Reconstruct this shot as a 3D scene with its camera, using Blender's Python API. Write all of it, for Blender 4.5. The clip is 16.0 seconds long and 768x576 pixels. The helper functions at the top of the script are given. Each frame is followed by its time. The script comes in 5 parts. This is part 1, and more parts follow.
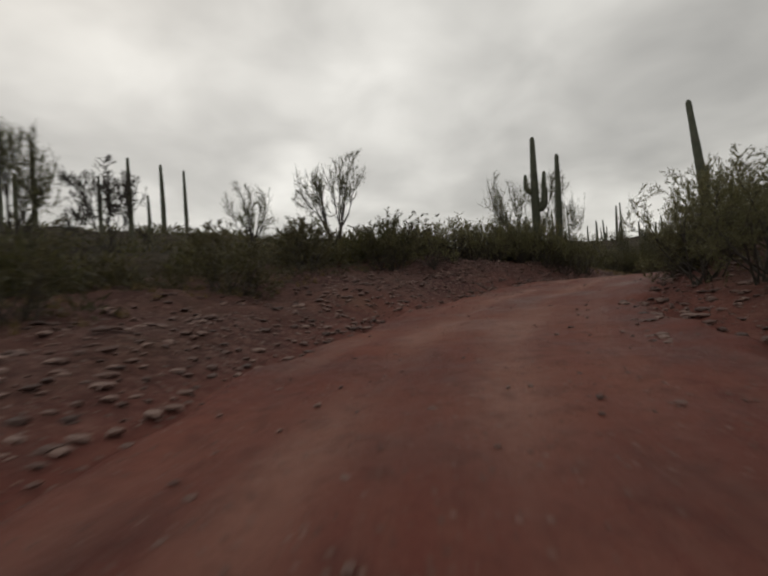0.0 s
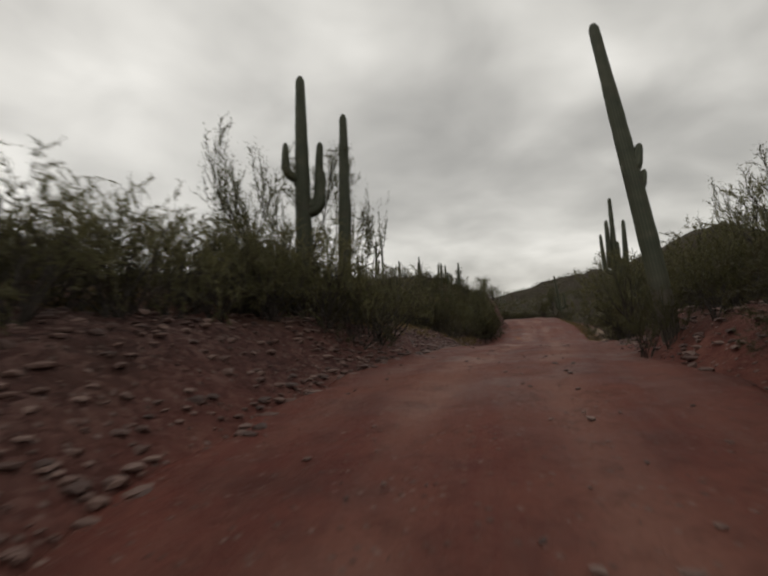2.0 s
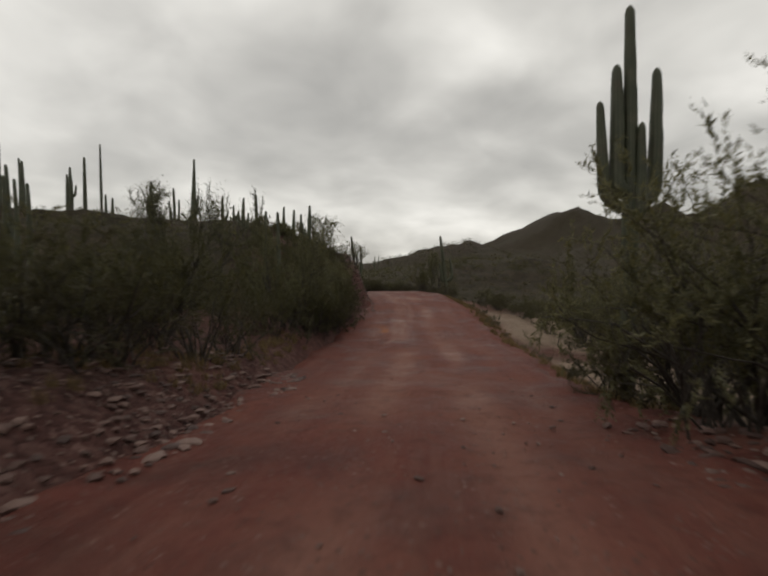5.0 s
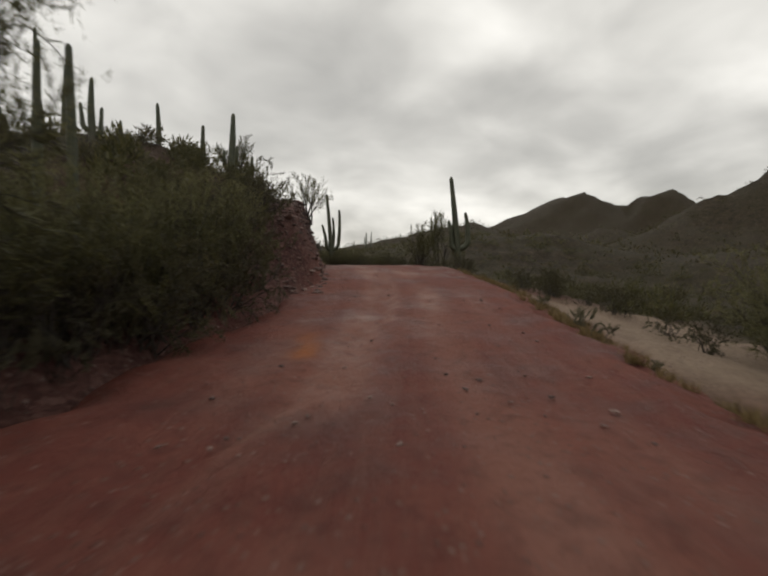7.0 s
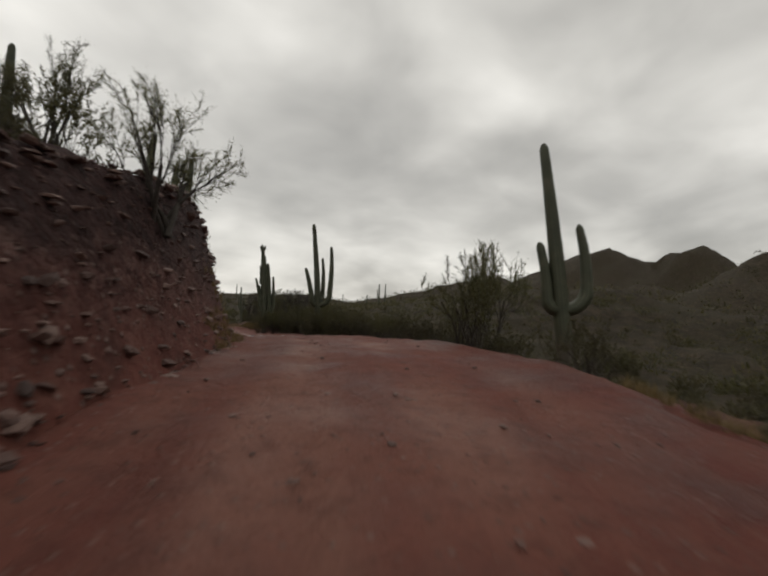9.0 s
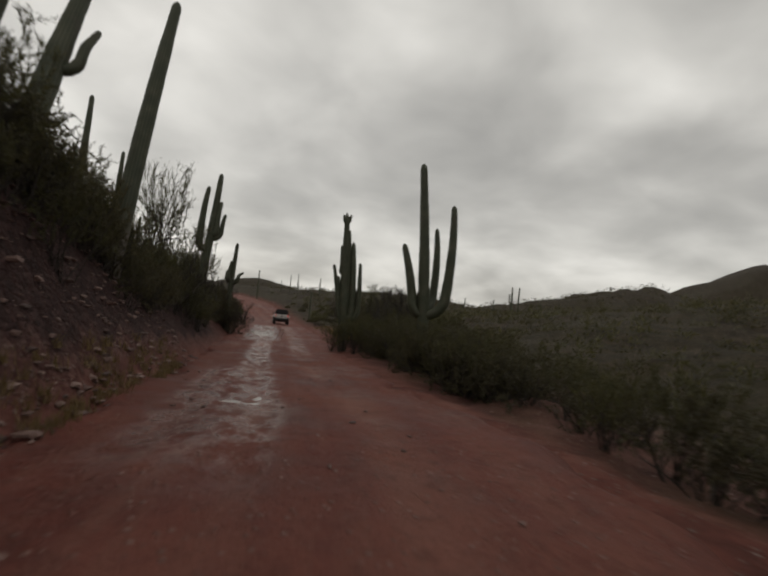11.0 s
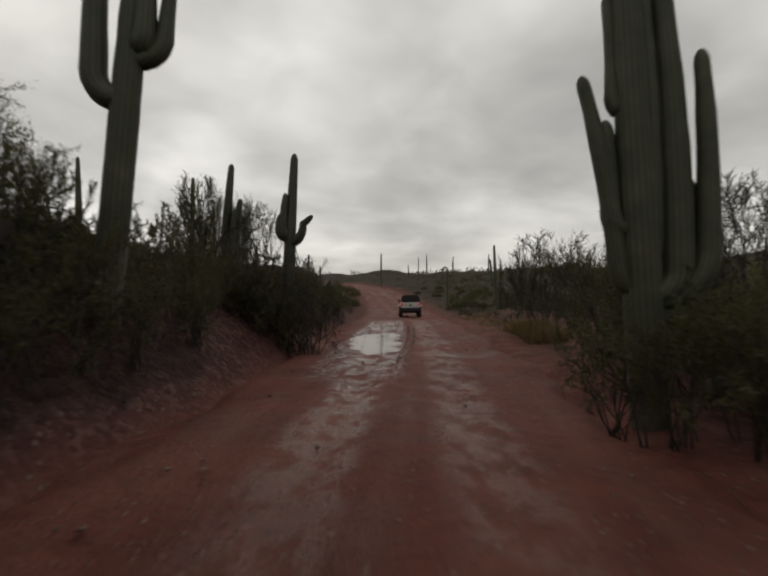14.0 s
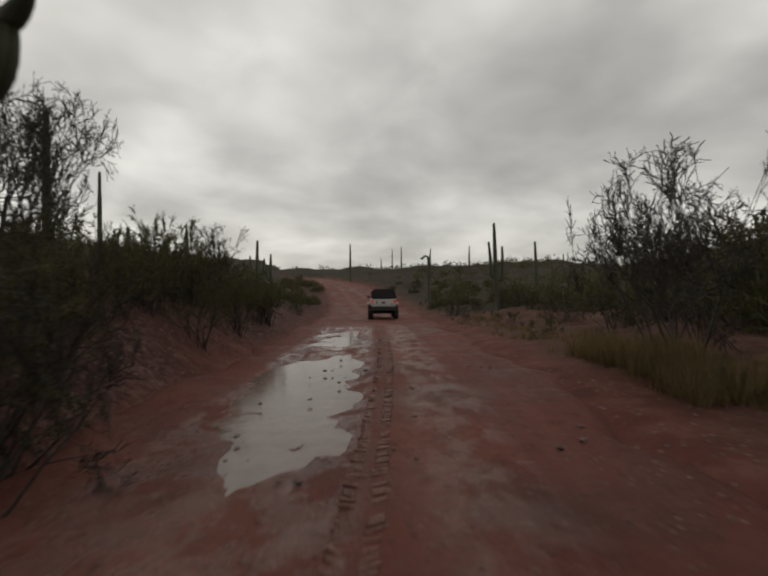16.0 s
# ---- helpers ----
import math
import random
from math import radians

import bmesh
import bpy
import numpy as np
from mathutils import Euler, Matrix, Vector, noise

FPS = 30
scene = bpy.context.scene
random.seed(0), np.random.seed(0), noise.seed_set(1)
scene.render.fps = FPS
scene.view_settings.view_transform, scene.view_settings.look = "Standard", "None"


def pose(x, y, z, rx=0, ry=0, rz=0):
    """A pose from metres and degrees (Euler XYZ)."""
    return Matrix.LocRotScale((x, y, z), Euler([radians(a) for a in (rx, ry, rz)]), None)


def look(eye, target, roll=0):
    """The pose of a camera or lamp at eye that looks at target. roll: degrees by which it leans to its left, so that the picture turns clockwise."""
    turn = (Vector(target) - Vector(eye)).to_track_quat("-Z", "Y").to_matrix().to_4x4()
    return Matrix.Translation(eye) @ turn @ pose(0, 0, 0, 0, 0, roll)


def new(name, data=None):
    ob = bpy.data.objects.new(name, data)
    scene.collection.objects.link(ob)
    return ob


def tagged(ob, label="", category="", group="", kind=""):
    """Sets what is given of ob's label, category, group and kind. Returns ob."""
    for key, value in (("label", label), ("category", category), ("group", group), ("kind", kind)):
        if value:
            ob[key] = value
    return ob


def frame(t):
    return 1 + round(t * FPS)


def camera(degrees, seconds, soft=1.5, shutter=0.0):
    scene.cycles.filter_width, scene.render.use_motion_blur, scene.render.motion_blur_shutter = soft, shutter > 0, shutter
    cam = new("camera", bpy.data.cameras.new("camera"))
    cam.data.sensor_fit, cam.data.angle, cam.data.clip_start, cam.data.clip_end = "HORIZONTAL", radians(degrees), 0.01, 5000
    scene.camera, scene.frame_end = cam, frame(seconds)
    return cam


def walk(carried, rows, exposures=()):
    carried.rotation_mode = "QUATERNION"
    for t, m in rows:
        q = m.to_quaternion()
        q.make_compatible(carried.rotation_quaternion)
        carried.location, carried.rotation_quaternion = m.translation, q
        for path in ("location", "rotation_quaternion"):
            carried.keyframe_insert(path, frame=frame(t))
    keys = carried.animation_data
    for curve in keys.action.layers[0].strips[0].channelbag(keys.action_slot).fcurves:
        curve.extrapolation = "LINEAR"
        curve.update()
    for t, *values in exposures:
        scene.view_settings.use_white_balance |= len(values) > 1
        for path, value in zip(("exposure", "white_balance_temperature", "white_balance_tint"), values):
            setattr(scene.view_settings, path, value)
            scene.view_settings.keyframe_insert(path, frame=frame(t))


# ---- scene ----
cam = camera(79.5, 16.0, soft=2.2, shutter=0.3)
PATH = [
    (0.0, pose(0.043, -0.297, 1.505, 91.43, 4.32, 0.27)),
    (0.5, pose(0.809, 4.181, 1.877, 91.90, 4.99, -5.54)),
    (1.0, pose(1.722, 8.262, 2.150, 91.78, 4.61, -13.15)),
    (1.5, pose(3.137, 12.134, 2.564, 95.12, 4.42, -21.15)),
    (2.0, pose(4.761, 15.367, 2.975, 93.38, 3.57, -29.94)),
    (2.5, pose(7.305, 17.906, 3.124, 93.45, 2.99, -34.81)),
    (3.0, pose(8.973, 19.954, 3.260, 92.42, 2.64, -39.55)),
    (3.5, pose(11.626, 22.356, 3.347, 91.36, 1.68, -42.18)),
    (4.0, pose(14.060, 24.494, 3.288, 90.01, 0.57, -43.54)),
    (4.2, pose(15.017, 25.350, 3.234, 89.42, 0.33, -43.71)),
    (5.2, pose(21.050, 30.320, 3.050, 88.00, 0.40, -45.00)),
    (6.3, pose(28.236, 36.312, 1.845, 85.55, 0.04, -44.14)),
    (6.5, pose(29.678, 37.503, 1.801, 85.59, -0.39, -44.57)),
    (7.0, pose(32.906, 40.427, 1.675, 86.42, -0.73, -45.08)),
    (7.5, pose(36.004, 43.193, 1.371, 87.81, -0.54, -45.67)),
    (8.0, pose(39.185, 46.092, 1.410, 89.96, -0.39, -46.27)),
    (8.2, pose(40.416, 47.280, 1.502, 91.36, -0.75, -46.58)),
    (9.2, pose(46.400, 53.350, 2.330, 93.60, -2.20, -41.60)),
    (10.3, pose(52.530, 60.614, 2.762, 95.27, -6.34, -34.22)),
    (10.5, pose(53.281, 61.836, 2.800, 94.16, -5.75, -32.51)),
    (11.0, pose(54.971, 65.240, 2.739, 92.49, -5.39, -28.08)),
    (11.5, pose(56.353, 68.597, 2.620, 91.14, -2.44, -22.61)),
    (12.0, pose(57.519, 71.963, 2.514, 91.56, -0.32, -17.55)),
    (12.5, pose(58.245, 75.051, 2.334, 91.03, -0.11, -14.38)),
    (13.0, pose(59.135, 78.081, 2.194, 91.07, 0.09, -12.61)),
    (13.5, pose(59.894, 81.106, 2.084, 90.76, 0.65, -11.66)),
    (14.0, pose(60.577, 84.209, 2.000, 89.97, 0.26, -12.12)),
    (14.5, pose(61.282, 87.227, 1.906, 89.53, 1.14, -12.78)),
    (15.0, pose(62.017, 89.750, 1.739, 89.25, 1.81, -13.81)),
    (15.5, pose(62.665, 91.802, 1.572, 89.45, 1.32, -14.74)),
    (16.0, pose(63.362, 94.284, 1.665, 89.55, 0.43, -15.45)),
]
walk(cam, PATH, [(0, 0.05), (4, 0.1), (6.3, 0.32), (7.0, 0.36), (7.6, 0.3), (8.2, 0.26), (10.3, -0.04), (13.5, -0.03), (14.2, -0.03), (15, -0.12), (16, -0.1)])

# ---- world and light: a rainy overcast day ----
world = bpy.data.worlds.new("overcast_sky")
scene.world = world
world.use_nodes = True
wn, wl = world.node_tree.nodes, world.node_tree.links
wn.clear()
SUN_EL, SUN_AZ = radians(48), radians(-40)


def wnode(kind, **values):
    n = wn.new(kind)
    for k, v in values.items():
        n.inputs[k].default_value = v
    return n


sky = wn.new("ShaderNodeTexSky")
sky.sky_type, sky.sun_disc, sky.sun_elevation, sky.sun_rotation = "NISHITA", False, SUN_EL, SUN_AZ
sky.air_density, sky.dust_density = 1.0, 3.0
tc = wn.new("ShaderNodeTexCoord")
sep = wn.new("ShaderNodeSeparateXYZ")
wl.new(tc.outputs["Generated"], sep.inputs[0])
# project the direction onto a flat cloud deck
zc = wnode("ShaderNodeMath"); zc.operation = "MAXIMUM"; zc.inputs[1].default_value = 0.0
wl.new(sep.outputs["Z"], zc.inputs[0])
za = wnode("ShaderNodeMath"); za.operation = "ADD"; za.inputs[1].default_value = 0.30
wl.new(zc.outputs[0], za.inputs[0])
comb = wn.new("ShaderNodeCombineXYZ")
for axis in "XY":
    dv = wnode("ShaderNodeMath"); dv.operation = "DIVIDE"
    wl.new(sep.outputs[axis], dv.inputs[0]); wl.new(za.outputs[0], dv.inputs[1])
    wl.new(dv.outputs[0], comb.inputs[axis])
big = wnode("ShaderNodeTexNoise", Scale=1.1, Detail=4.0, Roughness=0.45, Distortion=0.4)
wl.new(comb.outputs[0], big.inputs["Vector"])
small = wnode("ShaderNodeTexNoise", Scale=3.2, Detail=4.0, Roughness=0.45, Distortion=0.3)
wl.new(comb.outputs[0], small.inputs["Vector"])
mixn = wnode("ShaderNodeMath"); mixn.operation = "MULTIPLY_ADD"; mixn.inputs[1].default_value = 0.4
wl.new(small.outputs["Fac"], mixn.inputs[0]); wl.new(big.outputs["Fac"], mixn.inputs[2])
ramp = wn.new("ShaderNodeValToRGB")
cr = ramp.color_ramp
cr.elements[0].position, cr.elements[0].color = 0.42, (0.34, 0.329, 0.303, 1)
cr.elements[1].position, cr.elements[1].color = 0.90, (0.86, 0.835, 0.775, 1)
e = cr.elements.new(0.62); e.color = (0.50, 0.484, 0.446, 1)
e = cr.elements.new(0.76); e.color = (0.668, 0.648, 0.598, 1)
wl.new(mixn.outputs[0], ramp.inputs[0])
deck = wn.new("ShaderNodeMixRGB"); deck.inputs[0].default_value = 0.008
# thinner cloud towards the hidden sun
side = wnode("ShaderNodeVectorMath"); side.operation = "DOT_PRODUCT"; side.inputs[1].default_value = (-0.9, 0.4, 0.0)
wl.new(tc.outputs["Generated"], side.inputs[0])
thin = wnode("ShaderNodeMath"); thin.operation = "MULTIPLY_ADD"; thin.inputs[1].default_value, thin.inputs[2].default_value = 0.13, 0.98
wl.new(side.outputs["Value"], thin.inputs[0])
bright = wn.new("ShaderNodeMixRGB"); bright.blend_type = "MULTIPLY"; bright.inputs[0].default_value = 1.0
wl.new(ramp.outputs[0], bright.inputs[1]); wl.new(thin.outputs[0], bright.inputs[2])
wl.new(bright.outputs[0], deck.inputs[1]); wl.new(sky.outputs[0], deck.inputs[2])
bg = wnode("ShaderNodeBackground", Strength=1.0)
wl.new(deck.outputs[0], bg.inputs["Color"])
wout = wn.new("ShaderNodeOutputWorld")
wl.new(bg.outputs[0], wout.inputs[0])

sun = new("sun", bpy.data.lights.new("sun", "SUN"))
sun.data.energy, sun.data.angle, sun.data.color = 0.35, radians(25), (1.0, 0.97, 0.93)
sun.matrix_world = look((0, 0, 100), (0 - math.sin(-SUN_AZ) * 90, 0 - math.cos(SUN_AZ) * 90, 0))


# ---- materials ----
def material(name, build, rough=0.8, metal=0.0, spec=0.4):
    m = bpy.data.materials.new(name)
    m.use_nodes = True
    nt = m.node_tree
    b = nt.nodes["Principled BSDF"]
    b.inputs["Roughness"].default_value, b.inputs["Metallic"].default_value = rough, metal
    b.inputs["Specular IOR Level"].default_value = spec
    build(nt, b)
    return m


def node(nt, kind, **values):
    n = nt.nodes.new(kind)
    for k, v in values.items():
        n.inputs[k].default_value = v
    return n


def noise_tex(nt, scale, detail=5.0, rough=0.55, coord="Object", stretch=None):
    t = node(nt, "ShaderNodeTexCoord")
    n = node(nt, "ShaderNodeTexNoise", Scale=scale, Detail=detail, Roughness=rough)
    if stretch:
        mp = node(nt, "ShaderNodeMapping", Scale=stretch)
        nt.links.new(t.outputs[coord], mp.inputs[0])
        nt.links.new(mp.outputs[0], n.inputs["Vector"])
    else:
        nt.links.new(t.outputs[coord], n.inputs["Vector"])
    return n.outputs["Fac"]


def colour_ramp(nt, fac, stops):
    r = nt.nodes.new("ShaderNodeValToRGB")
    el = r.color_ramp.elements
    while len(el) < len(stops):
        el.new(0.5)
    for k, (p, c) in zip(el, stops):
        k.position, k.color = p, (*c, 1)
    nt.links.new(fac, r.inputs[0])
    return r.outputs[0]


def mix(nt, fac, a, b, kind="MIX"):
    m = nt.nodes.new("ShaderNodeMixRGB")
    m.blend_type = kind
    for k, v in ((0, fac), (1, a), (2, b)):
        if isinstance(v, (int, float)):
            m.inputs[k].default_value = v
        elif isinstance(v, tuple):
            m.inputs[k].default_value = (*v, 1)
        else:
            nt.links.new(v, m.inputs[k])
    return m.outputs[0]


def bump(nt, b, height, strength, distance):
    n = node(nt, "ShaderNodeBump", Strength=strength, Distance=distance)
    nt.links.new(height, n.inputs["Height"])
    nt.links.new(n.outputs[0], b.inputs["Normal"])


def pebbles(nt, scale, coord="Object"):
    """Small stones lying in the soil: height and a mask of light ones."""
    t = node(nt, "ShaderNodeTexCoord")
    v = node(nt, "ShaderNodeTexVoronoi", Scale=scale, Randomness=1.0)
    nt.links.new(t.outputs[coord], v.inputs["Vector"])
    near = node(nt, "ShaderNodeMapRange", **{"From Min": 0.12, "From Max": 0.42, "To Min": 1.0, "To Max": 0.0})
    nt.links.new(v.outputs["Distance"], near.inputs["Value"])
    hsv = node(nt, "ShaderNodeSeparateColor")
    nt.links.new(v.outputs["Color"], hsv.inputs[0])
    few = node(nt, "ShaderNodeMapRange", **{"From Min": 0.62, "From Max": 0.8, "To Min": 0.0, "To Max": 1.0})
    nt.links.new(hsv.outputs[0], few.inputs["Value"])
    m = node(nt, "ShaderNodeMath"); m.operation = "MULTIPLY"
    nt.links.new(near.outputs[0], m.inputs[0]); nt.links.new(few.outputs[0], m.inputs[1])
    return m.outputs[0], hsv.outputs[1]


def blend_height(nt, a, b, k):
    m = node(nt, "ShaderNodeMath"); m.operation = "MULTIPLY_ADD"
    m.inputs[1].default_value = k
    nt.links.new(b, m.inputs[0]); nt.links.new(a, m.inputs[2])
    return m.outputs[0]


def earth(nt, b):
    big_n = noise_tex(nt, 0.09, 6)
    mid_n = noise_tex(nt, 1.1, 8, 0.62)
    fine = noise_tex(nt, 9.0, 6, 0.7)
    c = colour_ramp(nt, mid_n, ((0.3, (0.045, 0.020, 0.017)), (0.5, (0.080, 0.037, 0.029)), (0.72, (0.135, 0.070, 0.056))))
    c = mix(nt, colour_ramp(nt, noise_tex(nt, 0.35, 5), ((0.5, (0, 0, 0)), (0.7, (0.5, 0.5, 0.5)))), c, (0.085, 0.060, 0.036))
    speck = noise_tex(nt, 0.55, 9, 0.78)
    green = colour_ramp(nt, speck, ((0.42, (0.012, 0.012, 0.007)), (0.51, (0.027, 0.024, 0.014)), (0.60, (0.043, 0.034, 0.021)), (0.70, (0.080, 0.062, 0.043))))
    green = mix(nt, colour_ramp(nt, big_n, ((0.40, (0, 0, 0)), (0.62, (0.6, 0.6, 0.6)))), green, (0.026, 0.026, 0.013))
    far = node(nt, "ShaderNodeAttribute"); far.attribute_name = "wild"
    c = mix(nt, far.outputs["Fac"], c, green)
    sand = node(nt, "ShaderNodeAttribute"); sand.attribute_name = "sand"
    c = mix(nt, sand.outputs["Fac"], c, mix(nt, mid_n, (0.13, 0.092, 0.066), (0.29, 0.228, 0.176)))
    side = node(nt, "ShaderNodeAttribute"); side.attribute_name = "verge"
    c = mix(nt, side.outputs["Fac"], c, colour_ramp(nt, mid_n, ((0.32, (0.074, 0.027, 0.021)), (0.5, (0.122, 0.041, 0.032)), (0.68, (0.162, 0.069, 0.054)))))
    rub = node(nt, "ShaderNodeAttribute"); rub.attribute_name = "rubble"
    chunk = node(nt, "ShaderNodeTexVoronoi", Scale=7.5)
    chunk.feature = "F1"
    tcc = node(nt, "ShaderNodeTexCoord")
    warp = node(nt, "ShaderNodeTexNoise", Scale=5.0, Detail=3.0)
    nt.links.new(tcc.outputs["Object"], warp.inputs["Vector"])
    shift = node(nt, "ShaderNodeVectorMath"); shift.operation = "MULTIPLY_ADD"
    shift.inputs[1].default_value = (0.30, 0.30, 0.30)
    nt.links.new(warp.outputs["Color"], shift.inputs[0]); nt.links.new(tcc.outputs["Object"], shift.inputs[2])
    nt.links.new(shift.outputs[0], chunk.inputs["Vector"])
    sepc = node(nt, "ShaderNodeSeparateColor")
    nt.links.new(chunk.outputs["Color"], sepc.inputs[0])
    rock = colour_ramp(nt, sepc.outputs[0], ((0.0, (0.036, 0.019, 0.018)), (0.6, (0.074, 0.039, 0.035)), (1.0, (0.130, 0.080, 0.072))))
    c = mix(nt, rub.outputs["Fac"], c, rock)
    # shade under the cutting's overhang, put into the rock colour at full rubble
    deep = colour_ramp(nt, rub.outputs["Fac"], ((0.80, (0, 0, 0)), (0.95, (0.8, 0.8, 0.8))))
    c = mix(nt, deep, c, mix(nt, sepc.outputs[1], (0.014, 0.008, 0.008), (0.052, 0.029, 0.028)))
    peb, tone = pebbles(nt, 8.5)
    c = mix(nt, mix(nt, deep, peb, (0.0, 0.0, 0.0)), c, mix(nt, tone, (0.10, 0.066, 0.058), (0.215, 0.160, 0.145)))
    c = mix(nt, 0.7, c, mix(nt, fine, (0.30, 0.29, 0.28), (1.7, 1.65, 1.6)), "MULTIPLY")
    nt.links.new(c, b.inputs["Base Color"])
    crack = node(nt, "ShaderNodeMath"); crack.operation = "MULTIPLY"
    nt.links.new(chunk.outputs["Distance"], crack.inputs[0]); nt.links.new(rub.outputs["Fac"], crack.inputs[1])
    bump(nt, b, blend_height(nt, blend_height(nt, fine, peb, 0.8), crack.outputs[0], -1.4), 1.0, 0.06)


def road_dirt(nt, b):
    at = node(nt, "ShaderNodeAttribute"); at.attribute_name = "track"
    mid_n = noise_tex(nt, 0.6, 8, 0.6)
    lump = noise_tex(nt, 3.2, 6, 0.6)
    fine = noise_tex(nt, 15.0, 6, 0.72)
    streak = noise_tex(nt, 1.0, 6, 0.6, "UV", (4.0, 0.30, 1.0))
    c = colour_ramp(nt, mid_n, ((0.32, (0.070, 0.023, 0.018)), (0.5, (0.112, 0.036, 0.028)), (0.68, (0.154, 0.060, 0.046))))
    c = mix(nt, colour_ramp(nt, streak, ((0.45, (0, 0, 0)), (0.72, (0.55, 0.55, 0.55)))), c, (0.150, 0.074, 0.057))
    c = mix(nt, at.outputs["Fac"], c, (0.188, 0.094, 0.073))
    c = mix(nt, colour_ramp(nt, lump, ((0.50, (0, 0, 0)), (0.70, (0.42, 0.42, 0.42)))), c, (0.048, 0.019, 0.016))
    ochre = node(nt, "ShaderNodeAttribute"); ochre.attribute_name = "ochre"
    c = mix(nt, ochre.outputs["Fac"], c, (0.26, 0.085, 0.016))
    peb, tone = pebbles(nt, 11.0)
    c = mix(nt, peb, c, mix(nt, tone, (0.075, 0.042, 0.035), (0.190, 0.130, 0.112)))
    c = mix(nt, 0.5, c, mix(nt, fine, (0.44, 0.36, 0.34), (1.68, 1.46, 1.36)), "MULTIPLY")
    nt.links.new(c, b.inputs["Base Color"])
    wet = colour_ramp(nt, mid_n, ((0.35, (0.50, 0.50, 0.50)), (0.65, (0.85, 0.85, 0.85))))
    soak = node(nt, "ShaderNodeAttribute"); soak.attribute_name = "wet"
    pool = colour_ramp(nt, noise_tex(nt, 1.0, 5, 0.6, "UV", (2.6, 1.5, 1.0)), ((0.42, (0, 0, 0)), (0.56, (1, 1, 1))))
    soaked = mix(nt, 1.0, pool, soak.outputs["Fac"], "MULTIPLY")
    nt.links.new(mix(nt, soaked, wet, (0.13, 0.13, 0.13)), b.inputs["Roughness"])
    nt.links.new(mix(nt, soaked, (0.11, 0.11, 0.11), (0.60, 0.60, 0.60)), b.inputs["Specular IOR Level"])
    bump(nt, b, blend_height(nt, blend_height(nt, fine, lump, 1.2), peb, 0.5), 1.0, 0.04)


def water(nt, b):
    n = noise_tex(nt, 3.0, 3)
    nt.links.new(colour_ramp(nt, n, ((0.3, (0.10, 0.065, 0.050)), (0.7, (0.16, 0.105, 0.085)))), b.inputs["Base Color"])
    bump(nt, b, noise_tex(nt, 5.0, 4), 0.25, 0.02)


def stone(a, c, dark):
    def build(nt, b):
        oi = node(nt, "ShaderNodeObjectInfo")
        gi = node(nt, "ShaderNodeNewGeometry")
        r = node(nt, "ShaderNodeMath"); r.operation = "ADD"
        nt.links.new(oi.outputs["Random"], r.inputs[0]); nt.links.new(gi.outputs["Random Per Island"], r.inputs[1])
        f = node(nt, "ShaderNodeMath"); f.operation = "FRACT"; nt.links.new(r.outputs[0], f.inputs[0])
        col = colour_ramp(nt, f.outputs[0], ((0.0, dark), (0.5, a), (1.0, c)))
        n = noise_tex(nt, 9.0, 6, 0.65)
        col = mix(nt, 0.55, col, mix(nt, n, (0.45, 0.45, 0.45), (1.5, 1.45, 1.4)), "MULTIPLY")
        nt.links.new(col, b.inputs["Base Color"])
        bump(nt, b, n, 0.7, 0.03)
    return build


def cactus_skin(nt, b):
    n = noise_tex(nt, 2.2, 5)
    fine = noise_tex(nt, 18.0, 4)
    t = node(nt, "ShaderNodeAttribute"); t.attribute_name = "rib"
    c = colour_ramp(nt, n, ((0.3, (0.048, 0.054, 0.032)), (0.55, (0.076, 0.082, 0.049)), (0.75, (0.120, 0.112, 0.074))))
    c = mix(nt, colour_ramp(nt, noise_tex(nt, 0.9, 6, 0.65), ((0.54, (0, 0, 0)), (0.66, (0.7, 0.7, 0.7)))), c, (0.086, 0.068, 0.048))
    # groove shade painted into the skin: darker colour between the ribs
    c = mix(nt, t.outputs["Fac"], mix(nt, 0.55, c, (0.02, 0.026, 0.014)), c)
    low = node(nt, "ShaderNodeAttribute"); low.attribute_name = "bark"
    c = mix(nt, low.outputs["Fac"], c, mix(nt, fine, (0.060, 0.050, 0.036), (0.135, 0.115, 0.090)))
    nt.links.new(c, b.inputs["Base Color"])
    bump(nt, b, fine, 0.5, 0.02)


def foliage(a, c, d):
    def build(nt, b):
        gi = node(nt, "ShaderNodeNewGeometry")
        oi = node(nt, "ShaderNodeObjectInfo")
        col = colour_ramp(nt, gi.outputs["Random Per Island"], ((0.0, a), (0.5, c), (1.0, d)))
        col = mix(nt, 0.5, col, mix(nt, oi.outputs["Random"], (0.7, 0.68, 0.66), (1.35, 1.3, 1.15)), "MULTIPLY")
        nt.links.new(col, b.inputs["Base Color"])
        # thin leaves let light through
        thin_leaf = node(nt, "ShaderNodeBsdfTranslucent")
        nt.links.new(mix(nt, 1.0, col, (1.2, 1.16, 0.88), "MULTIPLY"), thin_leaf.inputs["Color"])
        both = node(nt, "ShaderNodeMixShader")
        both.inputs[0].default_value = 0.42
        nt.links.new(b.outputs[0], both.inputs[1]); nt.links.new(thin_leaf.outputs[0], both.inputs[2])
        nt.links.new(both.outputs[0], nt.nodes["Material Output"].inputs["Surface"])
    return build


def bark(a, c):
    def build(nt, b):
        n = noise_tex(nt, 14.0, 5, 0.6)
        nt.links.new(colour_ramp(nt, n, ((0.3, a), (0.7, c))), b.inputs["Base Color"])
        bump(nt, b, n, 0.5, 0.01)
    return build


